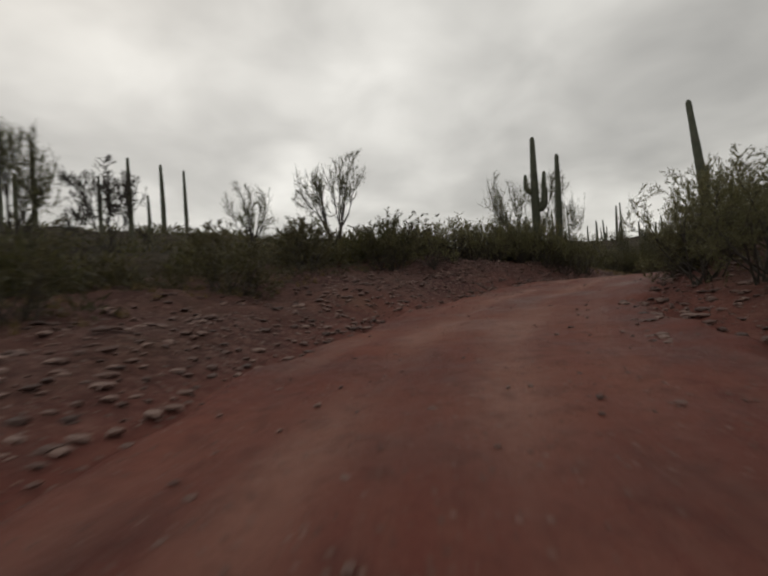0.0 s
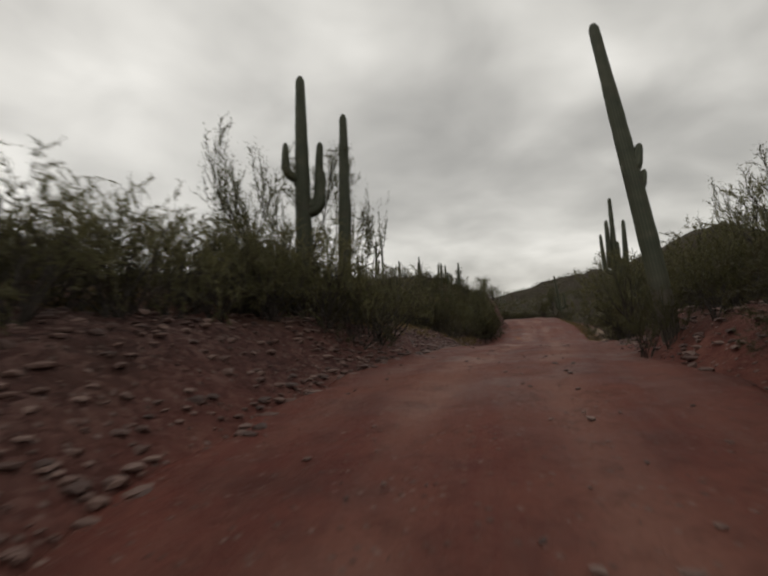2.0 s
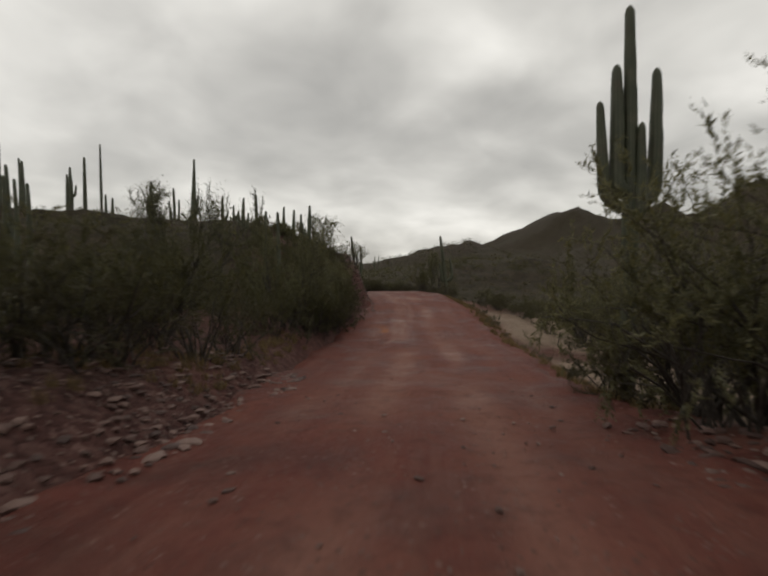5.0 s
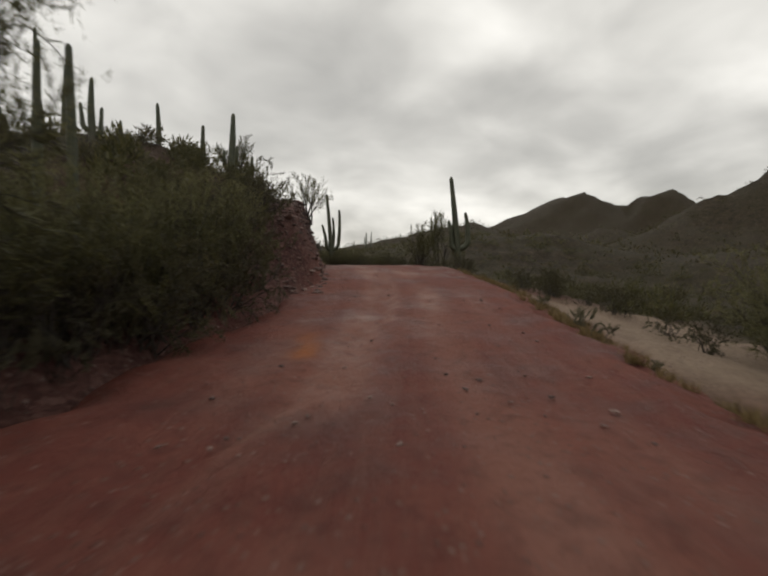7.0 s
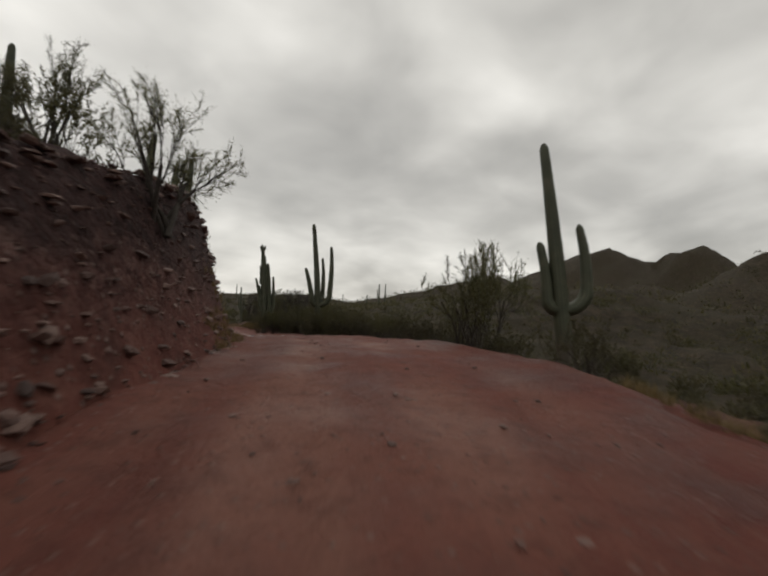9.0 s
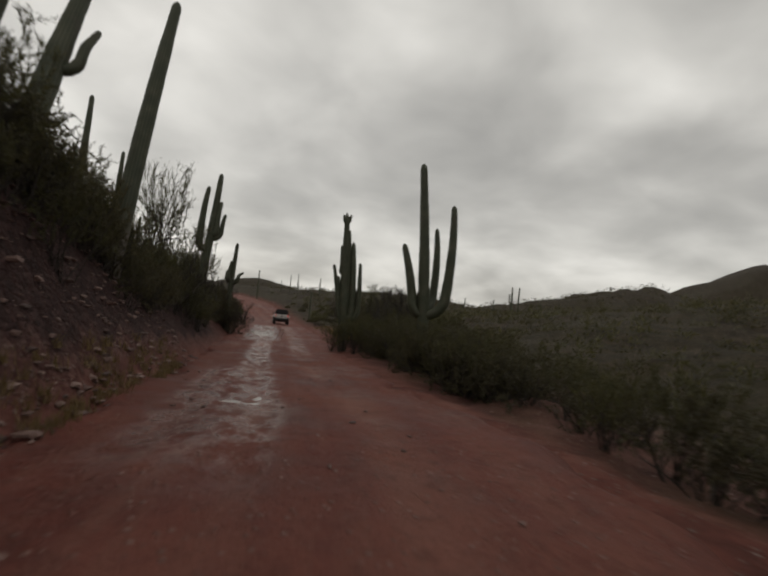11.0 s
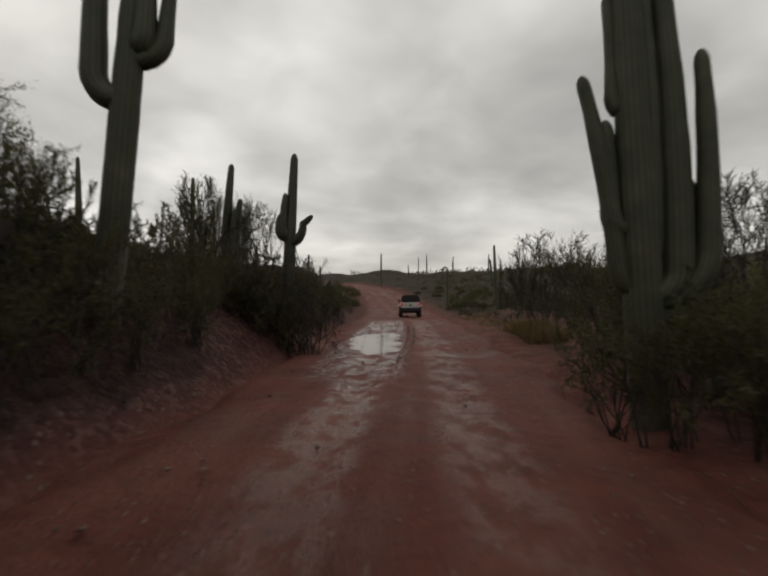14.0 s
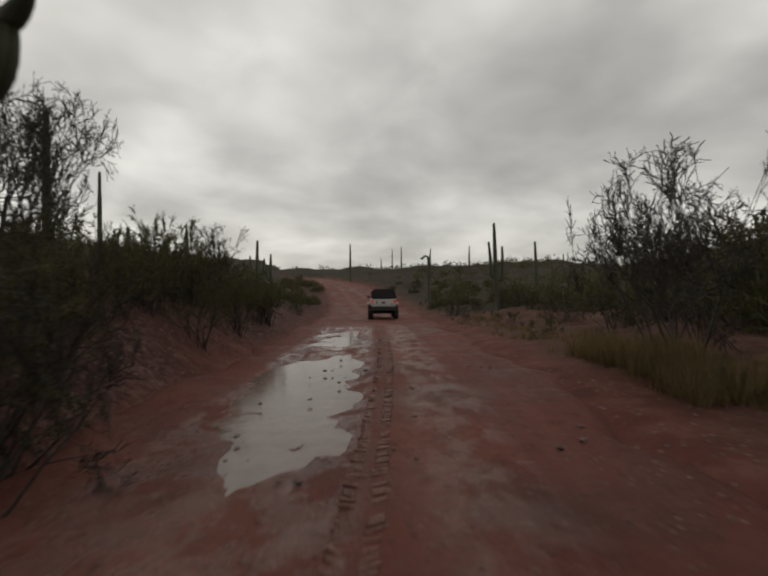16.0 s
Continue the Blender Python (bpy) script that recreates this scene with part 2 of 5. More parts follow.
def plain(colour, wear=0.2, scale=7.0):
    def build(nt, b):
        n = noise_tex(nt, scale, 4)
        nt.links.new(mix(nt, wear, colour, mix(nt, n, (0.05, 0.035, 0.03), tuple(min(1, v * 1.4) for v in colour))), b.inputs["Base Color"])
    return build


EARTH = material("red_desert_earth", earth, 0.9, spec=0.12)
DIRT = material("wet_red_road_dirt", road_dirt, 0.6, spec=0.11)
WATER = material("muddy_water", water, 0.12, spec=0.36)
STONE = material("red_grey_stone", stone((0.098, 0.053, 0.043), (0.180, 0.116, 0.098), (0.046, 0.024, 0.020)), 0.7)
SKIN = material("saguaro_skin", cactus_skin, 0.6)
LEAF_OLIVE = material("creosote_leaf", foliage((0.036, 0.036, 0.016), (0.064, 0.063, 0.029), (0.104, 0.098, 0.050)), 0.6)
LEAF_GREEN = material("palo_verde_leaf", foliage((0.052, 0.054, 0.028), (0.086, 0.088, 0.048), (0.134, 0.130, 0.073)), 0.6)
LEAF_DARK = material("mesquite_leaf", foliage((0.040, 0.036, 0.022), (0.067, 0.061, 0.036), (0.102, 0.092, 0.056)), 0.6)
LEAF_GREY = material("brittlebush_leaf", foliage((0.060, 0.058, 0.037), (0.094, 0.090, 0.060), (0.138, 0.130, 0.090)), 0.7)
GRASS = material("dry_grass", foliage((0.085, 0.058, 0.030), (0.145, 0.105, 0.054), (0.215, 0.165, 0.090)), 0.7)
LEAF_SHRUB = material("dense_shrub_leaf", foliage((0.070, 0.071, 0.036), (0.116, 0.113, 0.060), (0.175, 0.165, 0.092)), 0.6)
BARK = material("grey_brown_bark", bark((0.022, 0.018, 0.014), (0.056, 0.046, 0.037)), 0.85)
PAINT = material("white_paint", plain((0.52, 0.51, 0.49), 0.18), 0.3)
BLACK = material("black_plastic", plain((0.018, 0.018, 0.019), 0.15), 0.5)
SOFT_TOP = material("black_soft_top", plain((0.014, 0.014, 0.015), 0.1), 0.75)
RUBBER = material("tyre_rubber", plain((0.022, 0.020, 0.019), 0.3), 0.8)
GLASS = material("dark_window", plain((0.012, 0.013, 0.014), 0.05), 0.08)
CHROME = material("steel", plain((0.45, 0.45, 0.45), 0.1), 0.3, 1.0)


def red_lamp(nt, b):
    b.inputs["Base Color"].default_value = (0.5, 0.02, 0.015, 1)
    b.inputs["Emission Color"].default_value = (1.0, 0.015, 0.015, 1)
    b.inputs["Emission Strength"].default_value = 0.28


TAIL = material("red_tail_lamp", red_lamp, 0.25)


# ---- mesh helpers ----
def mesh_of(name, verts, faces, mat, smooth=False):
    me = bpy.data.meshes.new(name)
    if isinstance(verts, np.ndarray):
        verts = verts.tolist()
    if isinstance(faces, np.ndarray):
        faces = faces.tolist()
    me.from_pydata(verts, [], faces)
    me.materials.append(mat)
    if smooth:
        me.polygons.foreach_set("use_smooth", [True] * len(me.polygons))
    me.update()
    return me


def attribute(me, name, values):
    at = me.attributes.new(name, "FLOAT", "POINT")
    at.data.foreach_set("value", np.asarray(values, np.float32))


def piece(name, me, parent=None, label=""):
    ob = new(name, me)
    if parent is not None:
        ob.parent = parent
    return tagged(ob, label)


def part(name, bm, mat, parent, label=""):
    me = bpy.data.meshes.new(name)
    bm.to_mesh(me)
    bm.free()
    me.materials.append(mat)
    return piece(name, me, parent, label)


# ---- plan of the road: x, y, height of the road's crown ----
ROAD = [(-3.5, -30, -2.0), (-1.0, -12, -0.8), (0, 0, 0), (0.53, 4.4, 0.3), (1.55, 8.4, 0.6), (3, 11.9, 0.9), (4.8, 15, 1.2), (7.05, 17.6, 1.5),
        (9.3, 20, 1.74), (11.6, 22.3, 1.8), (15.3, 25.5, 1.6), (20.2, 29.6, 1.3), (24.2, 33, 0.85), (28.3, 36.5, 0.3),
        (33, 40.3, 0.0), (36.1, 43.1, -0.15), (39.2, 45.9, -0.1), (44.8, 51.3, 0.5), (48.8, 56.1, 1.12), (52.4, 60.9, 1.27), (54.9, 65.5, 1.15),
        (57.25, 71.7, 0.92), (58.8, 77.7, 0.57), (60.3, 83.8, 0.28), (61.8, 89.6, 0.08), (63.2, 94.5, 0.0), (66, 105, -0.15), (69.5, 119, -0.45),
        (72.5, 132, -0.6), (75, 148, 0.0), (76, 165, 1.6), (72, 185, 3.0)]
# per place on the road: x, y of the place, half width to the left, then bank heights 5.5, 13 and 40 m to the left
LEFT = [(-1, -12, 3.0, 0.3, 1.4, 3.6), (0, 0, 3.0, 0.4, 1.3, 4.4), (3, 11.9, 3.0, 0.9, 2.5, 8), (9.3, 20, 3.2, 1.3, 3.2, 8), (15.3, 25.5, 3.2, 1.2, 2.8, 8),
        (24.2, 33, 3.6, 0.8, 2.2, 5.5), (30, 38, 4.4, 0.6, 2.1, 4.2), (36, 43, 4.6, 0.7, 2.3, 4.6), (40.4, 47, 4.2, 0.5, 2.5, 5.4), (45, 51.5, 3.5, 1.6, 3.8, 7), (46.6, 53.4, 2.95, 2.6, 4.6, 6.2),
        (48.8, 56, 2.85, 3.0, 5.6, 6.6), (52.4, 61, 3.0, 3.7, 6.8, 7.8), (56.3, 68.6, 3.2, 4.2, 7.0, 8.5), (58, 74.7, 2.8, 3.6, 6.4, 8.5), (60.3, 83.8, 2.8, 2.6, 5.2, 10),
        (63.2, 94.5, 3.2, 1.7, 4.2, 8.5), (69.5, 119, 3.2, 1.0, 3.0, 7), (75, 148, 3.2, 0.6, 2.0, 6)]
RIGHT = [(-1, -12, 4.0, 0.4, 0.8, 3), (0, 0, 4.0, 0.4, 0.9, 5), (3, 11.9, 3.6, 0.5, 1.6, 9), (9.3, 20, 2.9, 0.9, 3.2, 12), (12.8, 23.4, 2.7, 1.0, 3.1, 12), (15.3, 25.5, 3.0, 1.0, 2.7, 12),
         (20, 29.5, 3.4, 0.9, 1.2, 11), (24.2, 33, 3.6, 0.3, 0.2, 9), (30, 38, 3.7, -0.8, -1.1, 6), (36, 43, 3.7, -0.8, -1.3, 4), (40.4, 47, 3.6, -0.7, -1.6, 2),
         (47, 54, 3.5, -0.6, -2.0, -1), (52.4, 61, 3.8, -0.5, -2.3, -3), (56.3, 68.6, 3.4, -0.4, -2.0, -3), (58, 74.7, 2.8, -0.2, -1.2, -1.5), (60.3, 83.8, 2.7, 0.1, 0.4, 2.5),
         (63.2, 94.5, 3.0, 0.2, 1.0, 6), (69.5, 119, 3.0, 0.2, 1.2, 5), (75, 148, 3.0, 0.3, 0.8, 3)]


def smooth_line(pts, step):
    """A Catmull-Rom line through the points, sampled evenly."""
    p = np.array(pts, float)
    p = np.vstack([2 * p[0] - p[1], p, 2 * p[-1] - p[-2]])
    out = []
    for i in range(1, len(p) - 2):
        for u in np.arange(0, 1, 0.02):
            a, b, c, d = p[i - 1], p[i], p[i + 1], p[i + 2]
            out.append(0.5 * (2 * b + (c - a) * u + (2 * a - 5 * b + 4 * c - d) * u ** 2 + (3 * b - a - 3 * c + d) * u ** 3))
    out.append(p[-2])
    out = np.array(out)
    s = np.concatenate([[0], np.cumsum(np.hypot(*np.diff(out[:, :2], axis=0).T))])
    grid = np.arange(0, s[-1], step)
    return grid, np.stack([np.interp(grid, s, out[:, k]) for k in range(3)], 1)


S, LINE = smooth_line(ROAD, 0.25)
kern = np.ones(25) / 25
LINE[:, 2] = np.convolve(np.pad(LINE[:, 2], 12, mode="edge"), kern, "valid")
TAN = np.gradient(LINE[:, :2], axis=0)
TAN /= np.linalg.norm(TAN, axis=1, keepdims=True)
RIGHTWARD = np.stack([TAN[:, 1], -TAN[:, 0]], 1)


def station(x, y):
    """Road station index and signed distance to the right of the crown for arrays of places."""
    x, y = np.ravel(x).astype(float), np.ravel(y).astype(float)
    idx, dist = np.empty(len(x), int), np.empty(len(x))
    coarse = LINE[::4, :2]
    for a in range(0, len(x), 20000):
        px, py = x[a:a + 20000], y[a:a + 20000]
        d2 = (px[:, None] - coarse[None, :, 0]) ** 2 + (py[:, None] - coarse[None, :, 1]) ** 2
        best = d2.argmin(1) * 4
        cand = np.clip(best[:, None] + np.arange(-3, 4)[None], 0, len(LINE) - 1)
        dd = (px[:, None] - LINE[cand, 0]) ** 2 + (py[:, None] - LINE[cand, 1]) ** 2
        j = cand[np.arange(len(px)), dd.argmin(1)]
        side = (px - LINE[j, 0]) * RIGHTWARD[j, 0] + (py - LINE[j, 1]) * RIGHTWARD[j, 1]
        far = np.sqrt(dd.min(1))
        idx[a:a + 20000], dist[a:a + 20000] = j, np.where(side >= 0, 1, -1) * far
    return idx, dist


def along(table):
    t = np.array(table, float)
    idx = []
    for x, y in t[:, :2]:
        idx.append(((LINE[:, 0] - x) ** 2 + (LINE[:, 1] - y) ** 2).argmin())
    return np.stack([np.interp(np.arange(len(LINE)), idx, t[:, k]) for k in range(2, 6)], 1)


BANK_L, BANK_R = along(LEFT), along(RIGHT)
# how steeply the banks of the cuttings stand over the road, 0 to 1
CUT = np.interp(LINE[:, 0], [44.5, 46.5, 54, 58], [0, 1, 1, 0])
CUT_R = np.interp(LINE[:, 0], [9, 11.5, 15, 18], [0, 1, 1, 0])

# hills: x, y, radius along x, radius along y, height
HILLS = [(102, 30, 40, 42, 15), (5, 105, 48, 44, 12), (-50, 55, 45, 45, 15), (30, 170, 36, 44, 10), (97, 190, 40, 34, 15.2), (150, 225, 60, 40, 11),
         (232, 187, 58, 56, 24.5), (262, 58, 60, 48, 40), (330, 10, 90, 70, 48), (300, 130, 60, 40, 20), (586, 276, 150, 108, 83), (640, 188, 135, 80, 81), (820, 330, 200, 160, 62),
         (330, 1280, 170, 140, 50), (-380, 1150, 260, 160, 45), (560, 1050, 240, 160, 42), (1000, 800, 300, 260, 60)]


def ripple(x, y, scale, seed):
    """Smooth pseudo-random relief, about -1 to 1."""
    r = np.random.RandomState(seed)
    out = np.zeros_like(x)
    for k in range(7):
        a, f, p = r.uniform(0, 2 * np.pi), scale * r.uniform(0.6, 1.7), r.uniform(0, 6.28)
        out += np.sin((np.cos(a) * x + np.sin(a) * y) * f + p + 0.8 * np.sin((np.sin(a) * x - np.cos(a) * y) * f * 0.7 + p))
    return out / 3.2


def far_ground(x, y):
    z = -2.0 + 0.0 * x
    for cx, cy, rx, ry, h in HILLS:
        wob = ripple(x / rx, y / ry, 2.2, abs(int(cx)) % 97 + 3)
        q = ((x - cx) / rx + 0.14 * wob) ** 2 + ((y - cy) / ry - 0.12 * wob) ** 2
        ridge = 0.5 - np.abs(ripple(x / rx, y / ry, 4.5, abs(int(cy)) % 97 + 5))
        rough = 0.10 * wob + 0.13 * ridge + 0.05 * (0.5 - np.abs(ripple(x / rx, y / ry, 12.0, 8))) + 0.035 * ripple(x / rx, y / ry, 32.0, 9)
        z = np.maximum(z, -2.0 + h * np.exp(-q ** 0.85 * 1.1) * (1 + rough))
    dist = np.hypot(x - 40, y - 60)
    return z + np.clip(dist - 60, 0, 200) / 200 * (1.2 * ripple(x, y, 0.05, 5) + 0.7 * ripple(x, y, 0.16, 6))


def smoothstep(a, b, v):
    u = np.clip((np.asarray(v, float) - a) / (b - a), 0, 1)
    return u * u * (3 - 2 * u)


def ground_height(x, y, bare=True):
    """Height of the land; bare: without the bed that is sunk under the road."""
    x, y = np.ravel(x).astype(float), np.ravel(y).astype(float)
    j, d = station(x, y)
    ad = np.abs(d)
    bank = np.where(d[:, None] < 0, BANK_L[j], BANK_R[j])
    w, h1, h2, h3 = bank.T
    steep = np.where(d < 0, CUT[j], CUT_R[j])
    z = np.where(ad < w, 0, np.where(ad < 5.5, h1 * smoothstep(0, 1, (ad - w) / ((5.5 - w) * (1 - 0.45 * steep))),
        np.where(ad < 13, h1 + (h2 - h1) * (ad - 5.5) / 7.5, h2 + (h3 - h2) * (ad - 13) / 27)))
    edge = smoothstep(w * 0.9, w + 3, ad)
    z = z + edge * (0.16 * ripple(x, y, 0.9, 1) + 0.09 * ripple(x, y, 2.4, 2) + 0.05 * ripple(x, y, 5.5, 3))
    z = z + smoothstep(8, 20, ad) * 0.4 * ripple(x, y, 0.28, 4)
    z = z + LINE[j, 2]
    if not bare:
        z = z - 0.14 * (1 - smoothstep(w - 0.1, w + 0.55, ad))
    k = smoothstep(38, 85, ad)
    return z * (1 - k) + far_ground(x, y) * k


def height_at(x, y):
    return float(ground_height([x], [y])[0])


# ---- ground: one sheet to the horizon ----
def axis_lines(lo, hi, step, far):
    inner = np.arange(lo, hi, step)
    out, g, p = [], step, 0.0
    while p < far:
        g = min(g * 1.055, 130)
        p += g
        out.append(p)
    out = np.array(out)
    return np.concatenate([lo - out[::-1], inner, inner[-1] + out])


gx, gy = axis_lines(-12, 79, 0.55, 3000), axis_lines(-5, 122, 0.55, 3000)
XX, YY = np.meshgrid(gx, gy)
ZZ = ground_height(XX, YY, False)
nx, ny = len(gx), len(gy)
q = np.arange(nx * ny).reshape(ny, nx)
quads = np.stack([q[:-1, :-1], q[:-1, 1:], q[1:, 1:], q[1:, :-1]], -1).reshape(-1, 4)
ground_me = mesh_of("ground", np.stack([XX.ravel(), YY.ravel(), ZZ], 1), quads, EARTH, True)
gj, gd = station(XX, YY)
wild = np.where(YY.ravel() > 122, smoothstep(3, 7, np.abs(gd)), smoothstep(7, 14, np.abs(gd)))
attribute(ground_me, "wild", wild * 0.92)
half = np.where(gd < 0, BANK_L[gj, 0], BANK_R[gj, 0])
attribute(ground_me, "verge", 0.85 * (1 - smoothstep(half + 0.4, half + 2.0, np.abs(gd))))
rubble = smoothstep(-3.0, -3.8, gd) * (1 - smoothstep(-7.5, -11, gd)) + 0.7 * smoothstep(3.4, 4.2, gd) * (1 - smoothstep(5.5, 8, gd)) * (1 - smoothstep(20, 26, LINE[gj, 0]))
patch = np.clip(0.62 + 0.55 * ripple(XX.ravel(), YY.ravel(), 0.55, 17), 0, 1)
# full rubble along the cutting, which also carries the bank's painted shade
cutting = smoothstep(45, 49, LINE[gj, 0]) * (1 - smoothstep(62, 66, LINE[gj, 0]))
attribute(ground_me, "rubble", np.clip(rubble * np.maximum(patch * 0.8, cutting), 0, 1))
wash = smoothstep(4.6, 6.2, gd) * (1 - smoothstep(11, 15, gd)) * smoothstep(22, 27, LINE[gj, 0]) * (1 - smoothstep(44, 52, LINE[gj, 0]))
wash = wash * np.clip(0.75 + 0.7 * ripple(XX.ravel(), YY.ravel(), 0.5, 9), 0, 1)
attribute(ground_me, "sand", wash)
ground = tagged(new("ground", ground_me), "rolling red desert ground with scrub", "ground", kind="structure")

# ---- road ----
i0, i1 = 60, len(LINE) - 4
across = np.concatenate([np.linspace(-1, -0.5, 14)[:-1], np.linspace(-0.5, 0.5, 31), np.linspace(0.5, 1, 14)[1:]])
rows_v, rows_t, rows_uv = [], [], []
for j in range(i0, i1):
    wl_, wr_ = BANK_L[j, 0] + 0.7 + 0.25 * math.sin(S[j] * 0.9) + 0.15 * math.sin(S[j] * 2.3), BANK_R[j, 0] + 0.7 + 0.22 * math.sin(S[j] * 0.8 + 2) + 0.15 * math.sin(S[j] * 2.7)
    d = np.where(across < 0, across * wl_, across * wr_)
    x, y = LINE[j, 0] + RIGHTWARD[j, 0] * d, LINE[j, 1] + RIGHTWARD[j, 1] * d
    rows_v.append(np.stack([x, y, d * 0 + LINE[j, 2]], 1))
    rows_uv.append(np.stack([d, d * 0 + S[j]], 1))
RV, RU = np.array(rows_v), np.array(rows_uv)
dd, ss = RU[..., 0], RU[..., 1]
weave = 0.18 * np.sin(ss * 0.11) + 0.1 * np.sin(ss * 0.31 + 1)
rut = sum(a * np.exp(-((dd - weave - c) / w) ** 2) for a, c, w in ((1, -0.85, 0.30), (1, 0.85, 0.30), (0.6, -2.2, 0.35), (0.5, 2.1, 0.35)))
edge_n = np.maximum(np.abs(across)[None, :], 0)
lip = 0.03 * smoothstep(0.66, 0.82, edge_n) - 0.24 * smoothstep(0.80, 1.0, edge_n)
relief = (0.03 * smoothstep(0.55, 0.9, edge_n)) * ripple(RV[..., 0], RV[..., 1], 2.6, 15) + 0.030 * ripple(RV[..., 0], RV[..., 1], 1.3, 11) + 0.016 * ripple(RV[..., 0], RV[..., 1], 4.0, 12) + 0.008 * ripple(RV[..., 0], RV[..., 1], 11.0, 13)
# hollows that hold water: x, y on the road, distance to the right, length, width, depth
PONDS = [(65.2, 102.6, -1.1, 9.4, 2.1, 0.11), (67.4, 110.9, -1.3, 6.5, 1.5, 0.08), (57.9, 74.2, -1.05, 1.5, 0.95, 0.085)]
hollow = 0.0
for px, py, pd, pl, pw, depth in PONDS:
    ps = S[((LINE[:, 0] - px) ** 2 + (LINE[:, 1] - py) ** 2).argmin()]
    rim = 1 + (0.55 * ripple(RV[..., 0], RV[..., 1], 5.0, 31) + 0.3 * ripple(RV[..., 0], RV[..., 1], 11.0, 32) if pl < 2 else 0)
    hollow = hollow + rim * depth * np.exp(-((ss - ps) / pl * 2) ** 4) * np.exp(-((dd - pd) / pw * 1.9) ** 4)
tread_d = np.interp(ss, [140, 150, 158, 168], [-0.1, 0.0, 0.32, 0.42])
muddy = smoothstep(140, 148, ss) * (1 - smoothstep(168, 176, ss))
hollow = hollow - muddy * (0.035 * np.exp(-((dd - tread_d - 0.02) / 0.30) ** 4) + 0.035 * np.exp(-((dd + 2.5) / 0.35) ** 2))
gully_d = np.interp(ss, [86, 93.5, 95.8, 101, 109], [-2.0, -1.42, -0.68, -0.45, -0.9]) + 0.06 * np.sin(ss * 3.1) + 0.05 * np.sin(ss * 7.3)
gully = np.exp(-((dd - gully_d) / 0.11) ** 2) * smoothstep(86, 89, ss) * (1 - smoothstep(104, 109, ss))
hollow = hollow + 0.07 * gully
hollow = hollow + muddy * (0.013 * ripple(RV[..., 0], RV[..., 1], 7.0, 21) + 0.016 * ripple(RV[..., 0], RV[..., 1], 3.0, 22)) * (dd < -0.1)
RV[..., 2] += -hollow + 0.03 * (1 - edge_n ** 2) - 0.045 * rut + relief + lip
ns, na = RV.shape[:2]
q = np.arange(ns * na).reshape(ns, na)
quads = np.stack([q[:-1, :-1], q[:-1, 1:], q[1:, 1:], q[1:, :-1]], -1).reshape(-1, 4)
road_me = mesh_of("road", RV.reshape(-1, 3), quads, DIRT, True)
lane = np.exp(-((dd - weave) / 1.9) ** 4) * (0.14 + 0.26 * ripple(RV[..., 0], RV[..., 1], 0.7, 14))
worn = sum(a * np.exp(-((dd - weave - c) / 0.42) ** 2) for a, c in ((0.95, -0.95), (0.9, 0.9), (0.4, -2.3), (0.35, 2.3)))
washed = np.exp(-((dd - gully_d - 0.16) / 0.16) ** 2) * smoothstep(86, 89, ss) * (1 - smoothstep(104, 109, ss))
attribute(road_me, "track", np.clip(0.9 * washed + (1 - 0.65 * smoothstep(112, 122, ss)) * lane + (1 - 0.45 * smoothstep(112, 122, ss)) * worn * (0.8 + 0.6 * ripple(RV[..., 0], RV[..., 1], 0.9, 16)), 0, 0.95).ravel())
strip = lambda s0, s1, d0, d1: smoothstep(s0 - 2, s0 + 1, ss) * (1 - smoothstep(s1 - 1, s1 + 2, ss)) * smoothstep(d0 - 0.25, d0 + 0.1, dd) * (1 - smoothstep(d1 - 0.1, d1 + 0.25, dd))
soaked = np.maximum.reduce([strip(148, 170, -2.2, -0.1), 0.85 * strip(134, 150, -1.3, -0.45), 0.9 * strip(123, 132, -2.1, -0.4), 0.4 * strip(140, 170, 0.7, 1.5), 0.12 * strip(90, 98, -1.6, -0.4)])
attribute(road_me, "wet", soaked.ravel())
stain = np.exp(-((RV[..., 0] - 38.15) * 0.66 + (RV[..., 1] - 47.75) * 0.75) ** 2 / 0.5 - ((RV[..., 0] - 38.15) * 0.75 - (RV[..., 1] - 47.75) * 0.66) ** 2 / 0.05)
attribute(road_me, "ochre", np.clip(stain * (1.1 + 0.8 * ripple(RV[..., 0], RV[..., 1], 4.0, 19)), 0, 0.8).ravel())
uv = road_me.uv_layers.new(name="UVMap")
loops = np.empty(len(road_me.loops), np.int32)
road_me.loops.foreach_get("vertex_index", loops)
uv.data.foreach_set("uv", RU.reshape(-1, 2)[loops].astype(np.float32).ravel())
road = tagged(new("road", road_me), "wet red dirt road with wheel ruts", "road", kind="structure")


